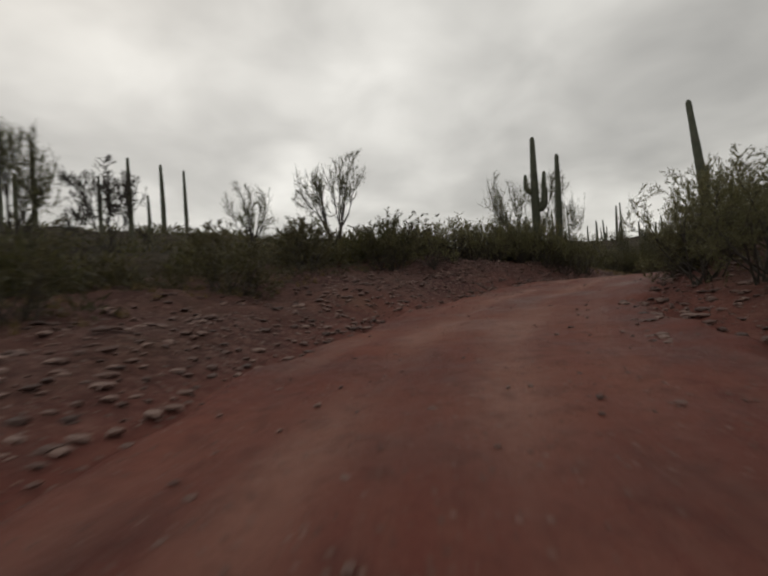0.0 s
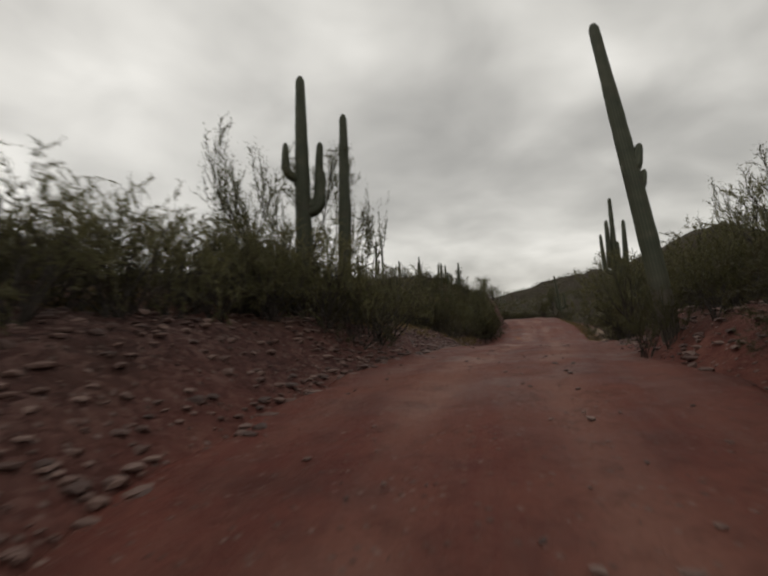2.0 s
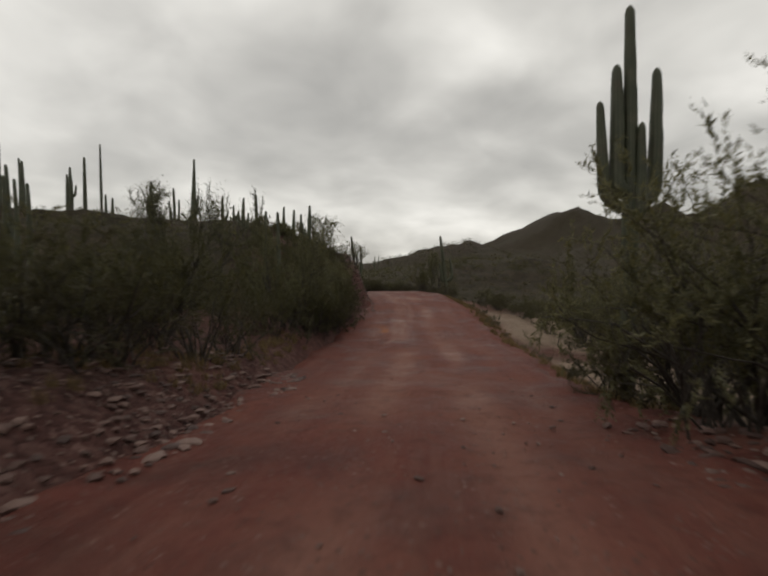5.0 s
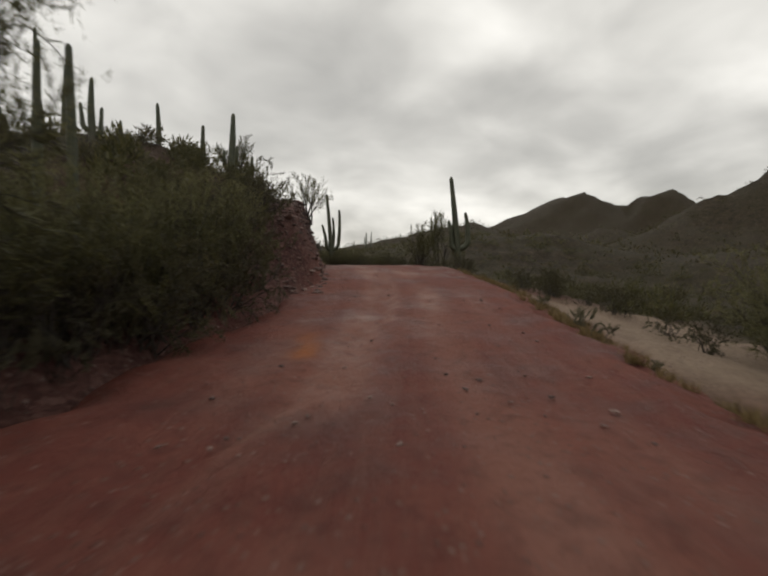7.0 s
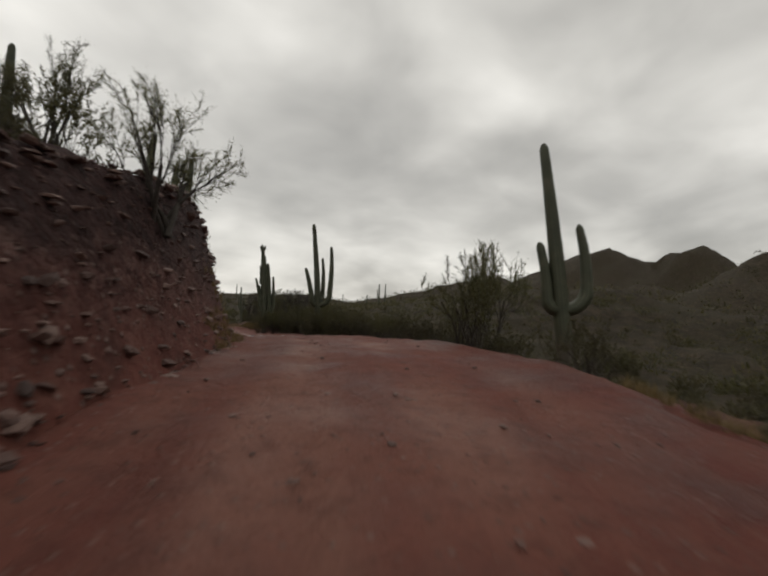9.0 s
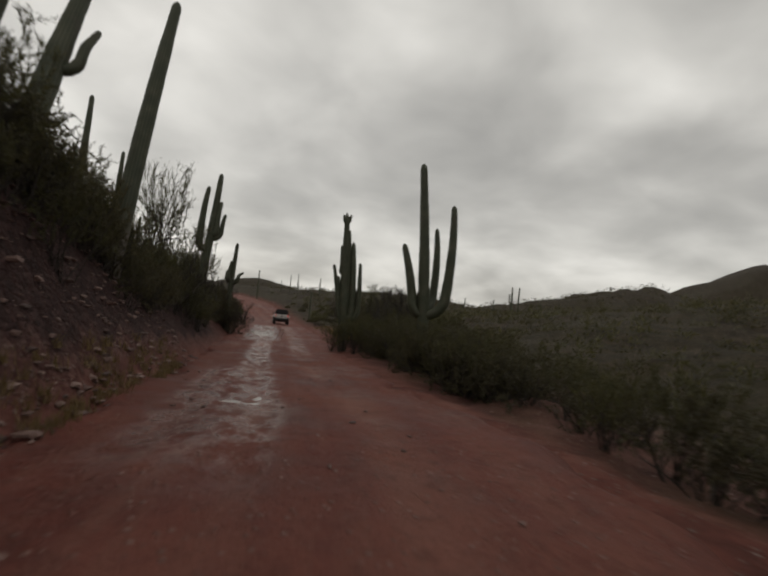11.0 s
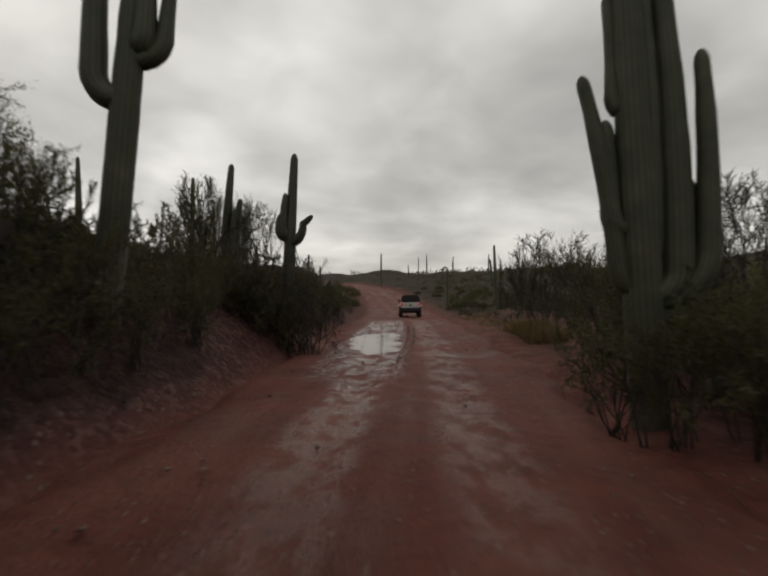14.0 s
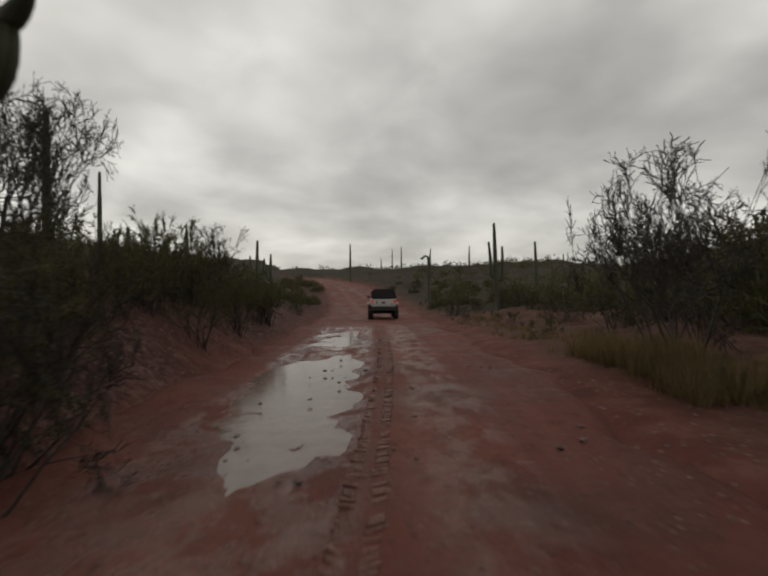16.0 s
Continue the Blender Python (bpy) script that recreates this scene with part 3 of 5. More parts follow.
# ---- saguaros ----
def tube(path, radii, ribs, base_bark=0.0):
    """A ribbed column along a path with a rounded tip: verts, faces, rib values, bark values."""
    path = np.array(path, float)
    n = ribs * 2
    verts, faces, rib, brk = [], [], [], []
    tang = np.gradient(path, axis=0)
    tang /= np.linalg.norm(tang, axis=1, keepdims=True)
    side = np.array([1.0, 0.13, 0.0])
    for i, (p, r) in enumerate(zip(path, radii)):
        a = side - tang[i] * (side @ tang[i])
        a /= np.linalg.norm(a)
        b = np.cross(tang[i], a)
        for k in range(n):
            th = 2 * np.pi * k / n
            rr = r * (1.0 if k % 2 == 0 else 0.84)
            verts.append(p + a * np.cos(th) * rr + b * np.sin(th) * rr)
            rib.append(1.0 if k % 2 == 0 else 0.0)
            brk.append(max(0.0, 1 - i / max(1, base_bark * len(path))) if base_bark else 0.0)
        if i:
            o = (i - 1) * n
            faces += [(o + k, o + (k + 1) % n, o + n + (k + 1) % n, o + n + k) for k in range(n)]
    verts.append(path[-1] + tang[-1] * radii[-1] * 0.4)
    rib.append(1.0); brk.append(0.0)
    o = (len(path) - 1) * n
    faces += [(o + k, o + (k + 1) % n, len(verts) - 1) for k in range(n)]
    return np.array(verts), faces, rib, brk


def column(path, r, ribs, bark_share=0.0, swell=0.12, rng=None):
    """Dense rings with a slight waist and a domed tip."""
    path = np.array(path, float)
    u = np.linspace(0, 1, len(path))
    radii = r * (0.94 + swell * np.sin(np.pi * u ** 0.8) - 0.34 * u ** 2 + (rng.uniform(-0.03, 0.03, len(u)) if rng is not None else 0))
    tip = path[-1] - path[-2]
    tip /= np.linalg.norm(tip)
    end = path[-1]
    cap = [(0.45, 0.80), (0.75, 0.52), (0.9, 0.25)]
    path = np.vstack([path] + [end + tip * r * a for a, _ in cap])
    radii = np.concatenate([radii, [radii[-1] * s for _, s in cap]])
    return tube(path, radii, ribs, bark_share)


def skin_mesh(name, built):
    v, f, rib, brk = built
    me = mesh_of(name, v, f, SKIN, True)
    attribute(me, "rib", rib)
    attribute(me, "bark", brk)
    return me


def saguaro(x, y, top, r, arms=(), lean=(0, 0), label="", ribs=14, hook=0.0, knobs=(), limbs=(), group="saguaros"):
    """Arms: start height, direction in degrees, reach, top height, radius; limbs: start height, x, y, z of the tip, radius,
    share of the reach at the elbow; heights in the world. Knobs: height, direction, size."""
    z = height_at(x, y) - 0.25
    r = r * 0.76
    arms = [(s, a, reach, t, ar * 0.85) for s, a, reach, t, ar in arms]
    bends = [0.85] * len(arms) + [q[5] for q in limbs]
    rng = np.random.RandomState(int(abs(x * 37 + y * 91)) % 99991)
    thing = new("saguaro")
    thing.location = (x, y, z)
    h = top - z
    n = max(8, int(h / 0.3))
    u = np.linspace(0, 1, n)
    bow = np.sin(u * np.pi) * rng.uniform(-0.06, 0.06)
    line = np.stack([lean[0] * u ** 1.1 + bow, lean[1] * u ** 1.1 - bow, u * (h - 0.4 * r)], 1)
    for s, tx, ty, t, ar, _ in limbs:
        k = ((t - z) / h) ** 1.1
        dx, dy = tx - x - lean[0] * k, ty - y - lean[1] * k
        arms.append((s, math.degrees(math.atan2(dy, dx)), math.hypot(dx, dy), t, ar))
    if hook:
        k = smoothstep(0.72, 1.0, u)
        line[:, 0] += hook * k
        line[:, 2] -= 1.1 * h * 0.22 * k ** 2
    built = column(line, r, ribs, 0.22, rng=rng)
    if ribs >= 13:
        cut = max(2, int(n * 0.16)) * ribs * 2
        low = [q for q in built[1] if max(q) < cut + ribs * 2]
        top_faces = [tuple(i - cut for i in q) for q in built[1] if min(q) >= cut]
        m = cut + ribs * 2
        piece("base", skin_mesh("base", (built[0][:m], low, built[2][:m], [min(1.0, v * 1.5 + 0.25) for v in built[3][:m]])), thing, "grey corky base")
        built = (built[0][cut:], top_faces, built[2][cut:], built[3][cut:])
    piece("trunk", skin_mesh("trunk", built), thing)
    for (start, az, reach, atop, ar), bend in zip(arms, bends):
        sz = min(max(start - z, 0.5), h * 0.92)
        c = np.array([np.interp(sz / h, u, line[:, 0]), np.interp(sz / h, u, line[:, 1])])
        dv = np.array([math.cos(radians(az)), math.sin(radians(az))])
        ah = atop - z
        pts = []
        for w in np.linspace(0, 1, 7):
            th = w * np.pi / 2
            pts.append((*(c + dv * (r * 0.4 + max(reach * bend - r * 0.4, 0.02) * math.sin(th))), sz - 0.12 + (1 - math.cos(th)) * min(max(reach, 0.3) * 0.8, 0.8)))
        zt = pts[-1][2]
        for w in np.linspace(0, 1, max(4, int((ah - zt) / 0.3)))[1:]:
            mid = np.array([np.interp(zt / h + (ah - zt) / h * w, u, line[:, 0]), np.interp(zt / h + (ah - zt) / h * w, u, line[:, 1])])
            q = (c + dv * reach * bend) * (1 - w) + (mid + dv * reach) * w
            pts.append((*(q + rng.uniform(-0.01, 0.01)), zt + (ah - ar * 0.4 - zt) * w))
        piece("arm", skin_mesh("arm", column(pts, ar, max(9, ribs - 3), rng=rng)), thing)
    for kz, az, size in knobs:
        zz = min(kz - z, h)
        c = np.array([np.interp(zz / h, u, line[:, 0]), np.interp(zz / h, u, line[:, 1])])
        dv = np.array([math.cos(radians(az)), math.sin(radians(az))])
        out = r * 0.7 if zz < h * 0.96 else size * 0.6
        pts = [(*(c + dv * out * w), zz + size * 0.5 * w * w) for w in np.linspace(0.2, 1, 4)]
        pts += [(pts[-1][0] + dv[0] * size * 0.2, pts[-1][1] + dv[1] * size * 0.2, pts[-1][2] + size * 0.8)]
        piece("bud", skin_mesh("bud", column(pts, size * 0.55, 8)), thing)
    return tagged(thing, label or "tall green ribbed saguaro cactus without arms", "cactus", group)


# beside the first bends
saguaro(15.5, 21.15, 10.2, 0.28, lean=(0.3, 1.4), label="tall leaning green saguaro with a small bud", ribs=18,
        knobs=[(5.62, -40, 0.26), (6.15, -38, 0.34), (5.9, 140, 0.2)])
saguaro(10.35, 30.36, 11.45, 0.36, lean=(0.2, -0.03), ribs=16, label="saguaro with raised arms among dark shrubs",
        limbs=[(8.0, 9.95, 30.47, 9.05, 0.17, 1.0), (7.0, 11.08, 30.12, 9.1, 0.19, 0.9), (6.8, 11.12, 30.1, 8.05, 0.21, 0.9)], knobs=[(7.6, 150, 0.3)])
saguaro(11.5, 29.82, 10.05, 0.29, lean=(0.34, -0.12), ribs=15)
saguaro(31.9, 33.05, 9.4, 0.25, ribs=13, label="many-armed saguaro rising out of green brush",
        limbs=[(4.8, 31.35, 33.55, 7.15, 0.15, 0.9), (5.2, 31.65, 33.27, 8.0, 0.19, 1.0), (4.9, 32.38, 32.6, 7.95, 0.18, 0.9), (4.6, 31.9, 32.8, 6.6, 0.15, 0.9)])
saguaro(57.05, 57.75, 6.8, 0.27, lean=(-0.36, 0.5), ribs=13, label="saguaro with two stout arms at the road edge",
        limbs=[(2.5, 57.3, 57.55, 4.6, 0.18, 0.95), (2.5, 56.58, 58.3, 4.1, 0.18, 0.9)])
# on the slope above the cutting
saguaro(45.0, 64.5, 9.45, 0.25, [(6.6, 160, 0.4, 7.4, 0.14)], lean=(0.3, 0.1), label="saguaro with one short arm above the cutting")
saguaro(54.3, 78.9, 11.0, 0.30, lean=(0.8, 1.2), ribs=16, label="tall tapering saguaro leaning over the cutting")
saguaro(52.6, 76.1, 9.5, 0.31, lean=(0.75, 1.2), ribs=16, limbs=[(7.1, 53.65, 77.0, 8.1, 0.12, 0.9)], label="stout leaning saguaro with a small arm above the cutting")
saguaro(51.3, 76.8, 11.0, 0.31, lean=(0.9, 0.6), ribs=15)
saguaro(51.8, 91.6, 11.7, 0.24, lean=(0.2, 0.4))
saguaro(53.2, 95.4, 10.2, 0.22, lean=(0.2, 0.3))
saguaro(43.9, 71.9, 11.3, 0.22)
saguaro(46.0, 70.0, 10.0, 0.22)
saguaro(42.1, 73.1, 10.1, 0.18, [(8.6, -20, 0.35, 9.3, 0.13), (8.4, 160, 0.35, 9.0, 0.13)], label="forked saguaro on a brushy slope")
saguaro(40.2, 71.6, 10.6, 0.22, [(8.3, -30, 0.5, 9.3, 0.15)], label="saguaro with one short arm on a brushy slope")
saguaro(36.6, 75.0, 9.6, 0.22)
# beside the last straight
saguaro(65.1, 80.7, 8.6, 0.30, lean=(-0.45, 0.36), ribs=18, label="large candelabra saguaro with three raised arms beside the road",
        limbs=[(2.75, 64.17, 81.3, 5.3, 0.20, 0.62), (2.75, 65.69, 80.25, 6.95, 0.20, 0.7), (3.0, 65.75, 81.45, 6.2, 0.17, 0.7)])
saguaro(65.5, 89.66, 7.75, 0.33, lean=(-0.35, 0.16), ribs=18, knobs=[(7.45, 165, 0.24), (7.5, -15, 0.24), (7.55, 80, 0.28)],
        limbs=[(2.1, 64.72, 90.0, 4.9, 0.15, 0.5), (1.9, 66.04, 89.35, 5.1, 0.16, 0.9), (2.0, 65.6, 89.58, 6.25, 0.2, 1.0), (2.6, 65.33, 89.74, 6.95, 0.17, 1.0),
               (4.6, 65.05, 89.92, 6.05, 0.14, 1.0), (2.9, 65.0, 89.9, 4.25, 0.17, 1.0), (1.7, 66.0, 89.5, 3.4, 0.14, 0.9)],
        label="thick saguaro with a crown of buds and clustered arms")
saguaro(57.75, 92.38, 9.25, 0.30, lean=(0.65, 0.02), ribs=16, label="tall saguaro with long upright arms on the bank",
        limbs=[(5.15, 57.8, 92.42, 8.45, 0.20, 0.9), (5.8, 58.78, 92.36, 7.05, 0.16, 0.95), (6.0, 58.5, 92.3, 7.7, 0.19, 1.0)])
saguaro(60.6, 99.6, 6.3, 0.26, lean=(0.3, 0.0), ribs=14, label="cross-shaped saguaro with two short arms",
        limbs=[(3.75, 60.42, 99.62, 4.35, 0.15, 0.95), (3.6, 61.38, 99.15, 4.3, 0.14, 0.7), (3.8, 60.6, 99.5, 5.0, 0.16, 1.0)])
saguaro(58.62, 100.35, 6.08, 0.22, lean=(0.22, 0.05), limbs=[(3.2, 59.14, 100.45, 4.95, 0.16, 0.9), (3.1, 59.02, 100.2, 4.6, 0.14, 0.8)], label="saguaro standing in a thicket of brush")
saguaro(63.5, 142.4, 6.1, 0.25, [(2.9, 170, 0.7, 4.6, 0.17), (2.8, -10, 0.7, 4.3, 0.17)], ribs=9, label="distant saguaro with two arms")
saguaro(64.7, 139.4, 4.55, 0.22, [(2.3, 170, 0.4, 3.6, 0.15)], ribs=9)
saguaro(78.9, 172.0, 8.6, 0.25, ribs=9)
saguaro(79.5, 136.2, 5.7, 0.2, ribs=9, hook=-0.8, label="distant saguaro with a drooping hooked top")
saguaro(78.9, 121.9, 5.65, 0.2, [(2.2, 170, 0.4, 4.4, 0.15), (2.0, -10, 0.5, 4.1, 0.15), (2.2, 60, 0.3, 4.7, 0.15)], ribs=10, lean=(-0.25, 0.1), label="many-armed saguaro beyond the brush")
saguaro(79.3, 118.3, 4.1, 0.14, ribs=9)
# on the far ridge
saguaro(31.8, 85.0, 15.3, 0.26, ribs=9)
saguaro(26.1, 80.5, 12.6, 0.26, ribs=9)
saguaro(24.6, 82.3, 14.5, 0.22, ribs=9)
saguaro(54.4, 118.2, 9.6, 0.24, ribs=10)
saguaro(50.4, 110.2, 8.6, 0.2, ribs=9)
saguaro(40.0, 78.3, 14.45, 0.28, [(9.6, -20, 0.5, 11.6, 0.2)], lean=(0.3, -0.1), ribs=9, label="saguaro with a low arm on the ridge")
saguaro(38.5, 64.3, 9.4, 0.2, [(7.3, 160, 0.4, 8.3, 0.14), (7.1, -20, 0.4, 8.2, 0.14)], ribs=10, label="saguaro with two short arms on the ridge")
saguaro(39.3, 81.3, 12.6, 0.22, [(9.2, 160, 0.5, 11.2, 0.16), (9.2, -20, 0.5, 11.4, 0.16)], ribs=9, label="forked saguaro on the ridge")
saguaro(35.8, 54.9, 7.05, 0.18, ribs=9)
saguaro(35.2, 55.3, 7.1, 0.17, ribs=9)
saguaro(-21.4, 45.3, 16.5, 0.3, ribs=11)
rng = random.Random(21)
for cx, cy, rx, ry, n in ((32, 78, 9, 8, 16), (-16, 34, 9, 8, 7), (22, 60, 8, 8, 6), (50, 128, 12, 10, 8), (85, 185, 25, 15, 12), (20, 42, 8, 6, 7), (120, 140, 25, 20, 8)):
    for _ in range(n):
        x, y = cx + rng.uniform(-rx, rx), cy + rng.uniform(-ry, ry)
        if abs(station([x], [y])[1][0]) < 14:
            continue
        h = rng.uniform(2.6, 6.0)
        z = height_at(x, y)
        arms = [(z + h * 0.45, rng.uniform(0, 360), 0.45, z + h * rng.uniform(0.65, 0.9), 0.14)] if rng.random() < 0.3 else []
        saguaro(x, y, z + h, rng.uniform(0.16, 0.24), arms, ribs=8, label="distant saguaro on a scrubby hillside", group="hillside saguaros")


# ---- shrubs and trees ----
def grow(rng, starts, levels, split, shrink, spread, droop, segs):
    """Branch segments (p0, p1, r0, r1, level) and twig points from a list of (place, direction, length, radius)."""
    out, tips = [], []
    todo = [(np.array(p, float), np.array(d, float), l, r, 0) for p, d, l, r in starts]
    while todo:
        p, d, l, r, lv = todo.pop()
        d = d / np.linalg.norm(d)
        for s in range(segs):
            d = d + rng.normal(0, 0.16, 3) + np.array([0, 0, droop])
            d /= np.linalg.norm(d)
            q = p + d * l / segs
            r1 = r * (1 - 0.45 * (s + 1) / segs)
            out.append((p, q, r * (1 - 0.45 * s / segs), r1, lv))
            p = q
            if lv >= levels - 1:
                tips.append((p.copy(), d.copy()))
            if lv < levels and s >= (0 if lv else segs // 2):
                for _ in range(rng.randint(split[0], split[1] + 1)):
                    nd = d + rng.normal(0, spread, 3)
                    todo.append((p.copy(), nd, l * shrink * rng.uniform(0.75, 1.15), r1 * 0.62, lv + 1))
    return out, tips


def wood_mesh(name, segments, mat, thin):
    verts, faces = [], []
    for p, q, r0, r1, lv in segments:
        d = q - p
        a = np.cross(d, (0.3, 0.9, 0.2)); a /= np.linalg.norm(a) + 1e-9
        b = np.cross(d, a); b /= np.linalg.norm(b) + 1e-9
        n = (6 if r0 > 0.03 else 3) if lv == 0 else (4 if r0 > 0.03 else 3)
        r0, r1 = max(r0, thin), max(r1, thin * 0.8)
        o = len(verts)
        for c, r in ((p, r0), (q, r1)):
            for k in range(n):
                th = 2 * math.pi * k / n
                verts.append(c + (a * math.cos(th) + b * math.sin(th)) * r)
        faces += [(o + k, o + (k + 1) % n, o + n + (k + 1) % n, o + n + k) for k in range(n)]
    return mesh_of(name, np.array(verts), faces, mat, True)


def leaf_mesh(name, rng, segments, twigs, count, length, slim, mat, levels):
    """Sprays of fine leaves: pointed blades that grow out of the twigs, longer ones deep inside the crown."""
    if levels:
        inner = blades(rng, [q for q in segments if q[4] == levels - 1], int(count * 0.36), length * 1.15, slim)
        v = np.vstack([inner, blades(rng, [q for q in twigs if q[4] == levels], int(count * 0.76), length * 0.66, slim)])
    else:
        v = blades(rng, twigs, count, length, slim)
    return mesh_of(name, v, np.arange(len(v)).reshape(-1, 3), mat)


def blades(rng, twigs, count, length, slim):
    p0 = np.array([t[0] for t in twigs]); p1 = np.array([t[1] for t in twigs])
    ln = np.linalg.norm(p1 - p0, axis=1)
    k = rng.choice(len(twigs), count, p=ln / ln.sum())
    d = (p1 - p0)[k] / (ln[k][:, None] + 1e-9)
    c = p0[k] + (p1 - p0)[k] * rng.uniform(0, 1, (count, 1)) + rng.normal(0, 0.012, (count, 3))
    a = d * 0.8 + rng.normal(0, 0.5, (count, 3)) + [0, 0, 0.15]; a /= np.linalg.norm(a, axis=1, keepdims=True)
    b = np.cross(a, rng.normal(0, 1, (count, 3))); b /= np.linalg.norm(b, axis=1, keepdims=True)
    s = length * rng.uniform(0.45, 1.35, (count, 1))
    return np.stack([c - b * s * slim, c + b * s * slim, c + a * s], 1).reshape(-1, 3)


HEIGHT = {"tall": 3.6, "creosote": 2.1, "bush": 1.7, "low": 0.65, "palo_verde": 4.6, "mesquite": 5.4, "bare": 3.6}
WIDTH = {"tall": 0.62, "creosote": 0.50, "bush": 0.72, "low": 0.8, "palo_verde": 0.42, "mesquite": 0.62, "bare": 0.5}  # half width over height
# stems: count, outward slant least and most, length least and most, radius; growth: levels, split, shrink, spread, lift, segments
SHAPES = {"tall": (16, 0.3, 1.1, 1.1, 1.8, 0.03, 4, (1, 1), 0.6, 0.5, 0.01, 3), "creosote": (13, 0.2, 0.75, 0.8, 1.25, 0.018, 3, (1, 1), 0.55, 0.36, 0.05, 3), "bush": (14, 0.3, 1.4, 0.55, 0.95, 0.018, 3, (1, 1), 0.6, 0.55, 0.0, 3),
          "low": (11, 0.2, 1.3, 0.35, 0.55, 0.010, 2, (1, 2), 0.6, 0.6, 0.0, 2), "palo_verde": (5, 0.25, 0.7, 1.1, 1.6, 0.065, 4, (1, 2), 0.62, 0.42, 0.07, 3),
          "mesquite": (5, 0.8, 1.5, 1.4, 2.0, 0.065, 4, (2, 2), 0.66, 0.5, 0.02, 3), "bare": (9, 0.5, 1.2, 1.0, 1.4, 0.026, 4, (1, 2), 0.6, 0.46, 0.03, 3)}
# leaves near the road: count, length, half width over length, material; then count and length farther off
LEAVES = {"tall": (20000, .085, .12, LEAF_SHRUB, 5000, .18), "creosote": (6500, .078, .10, LEAF_OLIVE, 2400, .105), "bush": (8500, .072, .125, LEAF_DARK, 3200, .095), "low": (2600, .062, .10, LEAF_GREY, 1100, .075),
          "palo_verde": (11000, .14, .07, LEAF_GREEN, 4000, .24), "mesquite": (26000, .155, .085, LEAF_GREEN, 4500, .26), "bare": (2600, .10, .05, LEAF_DARK, 1300, .15)}


def plant(seed, kind):
    """The wood mesh and two crowns, dense and sparse, of one variant at its true height."""
    g = np.random.RandomState(seed)
    n, o0, o1, l0, l1, r, levels, split, shrink, spread, lift, segs = SHAPES[kind]
    st = []
    for k in range(n):
        a, o = 6.283 * (k + g.uniform(-0.4, 0.4)) / n, g.uniform(o0, o1)
        st.append(((g.normal(0, .13), g.normal(0, .13), -0.1), (math.cos(a) * o, math.sin(a) * o, 1), g.uniform(l0, l1), r))
    seg, tips = grow(g, st, levels, split, shrink, spread, lift, segs)
    k = HEIGHT[kind] / np.percentile([t[0][2] for t in tips], 95)
    w = HEIGHT[kind] * WIDTH[kind] / np.percentile([math.hypot(t[0][0], t[0][1]) for t in tips], 88)
    limit = HEIGHT[kind] * WIDTH[kind]

    def fit(p):
        q = np.array([p[0] * w, p[1] * w, p[2] * k])
        out = math.hypot(q[0], q[1])
        if out > limit:
            q[:2] *= (limit + 0.4 * (out - limit)) / out
        if q[2] > HEIGHT[kind]:
            q[2] = HEIGHT[kind] + 0.4 * (q[2] - HEIGHT[kind])
        return q

    th = min(k, w, 1.3)
    seg = [(fit(p), fit(q), a * th, b * th, lv) for p, q, a, b, lv in seg]
    twigs = [q for q in seg if q[4] >= levels - 1]
    tree = kind in ("palo_verde", "mesquite", "bare")
    full = levels if kind == "bare" else levels - 1 if tree else 2 if kind == "tall" else min(1, levels - 1)
    many, length, slim, mat, few, length_far = LEAVES[kind]
    name = "trunk" if tree else "wood"
    return (wood_mesh(name, [q for q in seg if q[4] <= full], BARK, .007 if tree else .006),
            wood_mesh(name, [q for q in seg if q[4] <= (full if kind == "bare" else full - 1 if tree else 0)], BARK, .012),
            leaf_mesh("crown", g, seg, twigs, many, length, slim, mat, levels), leaf_mesh("crown", g, seg, twigs, few, length_far, slim * (1.7 if tree else 1.5), mat, 0))


KINDS = {"tall": ("desert_shrub", "tall dense dark desert shrub beside the road", "shrub", 3), "creosote": ("creosote_bush", "olive green creosote bush with upright stems", "bush", 4), "bush": ("desert_bush", "dense dark green desert bush", "bush", 4),
         "low": ("brittlebush", "low grey-green brittlebush with dry stems", "bush", 3), "palo_verde": ("palo_verde_tree", "feathery green palo verde tree with several trunks", "tree", 3),
         "mesquite": ("mesquite_tree", "spreading mesquite tree with drooping fine leaves", "tree", 3), "bare": ("bare_tree", "leafless twiggy grey desert tree", "tree", 3)}
MESHES = {k: [plant(100 * i + j + 7, k) for j in range(v[3])] for i, (k, v) in enumerate(KINDS.items())}
GROUPS = {"tall": "desert shrubs", "creosote": "creosote bushes", "bush": "desert bushes", "low": "brittlebushes"}


def set_plant(kind, x, y, size=1.0, turn=0.0, variant=0, label="", wide=1.0):
    name, text, cat, _ = KINDS[kind]
    wood, wood_far, dense, sparse = MESHES[kind][variant % len(MESHES[kind])]
    off = abs(station([x], [y])[1][0])
    leaves = dense
    if off > (7.5 if KINDS[kind][2] == "bush" else 12 if kind == "tall" else 17):
        wood, leaves = wood_far, sparse
    thing = new(name)
    thing.matrix_basis = pose(x, y, height_at(x, y) - 0.03, 0, 0, turn) @ Matrix.Diagonal((size * wide, size * wide, size, 1))
    piece(wood.name.split(".")[0], wood, thing)
    piece("crown", leaves, thing)
    return tagged(thing, label or text, cat, GROUPS.get(kind, ""))


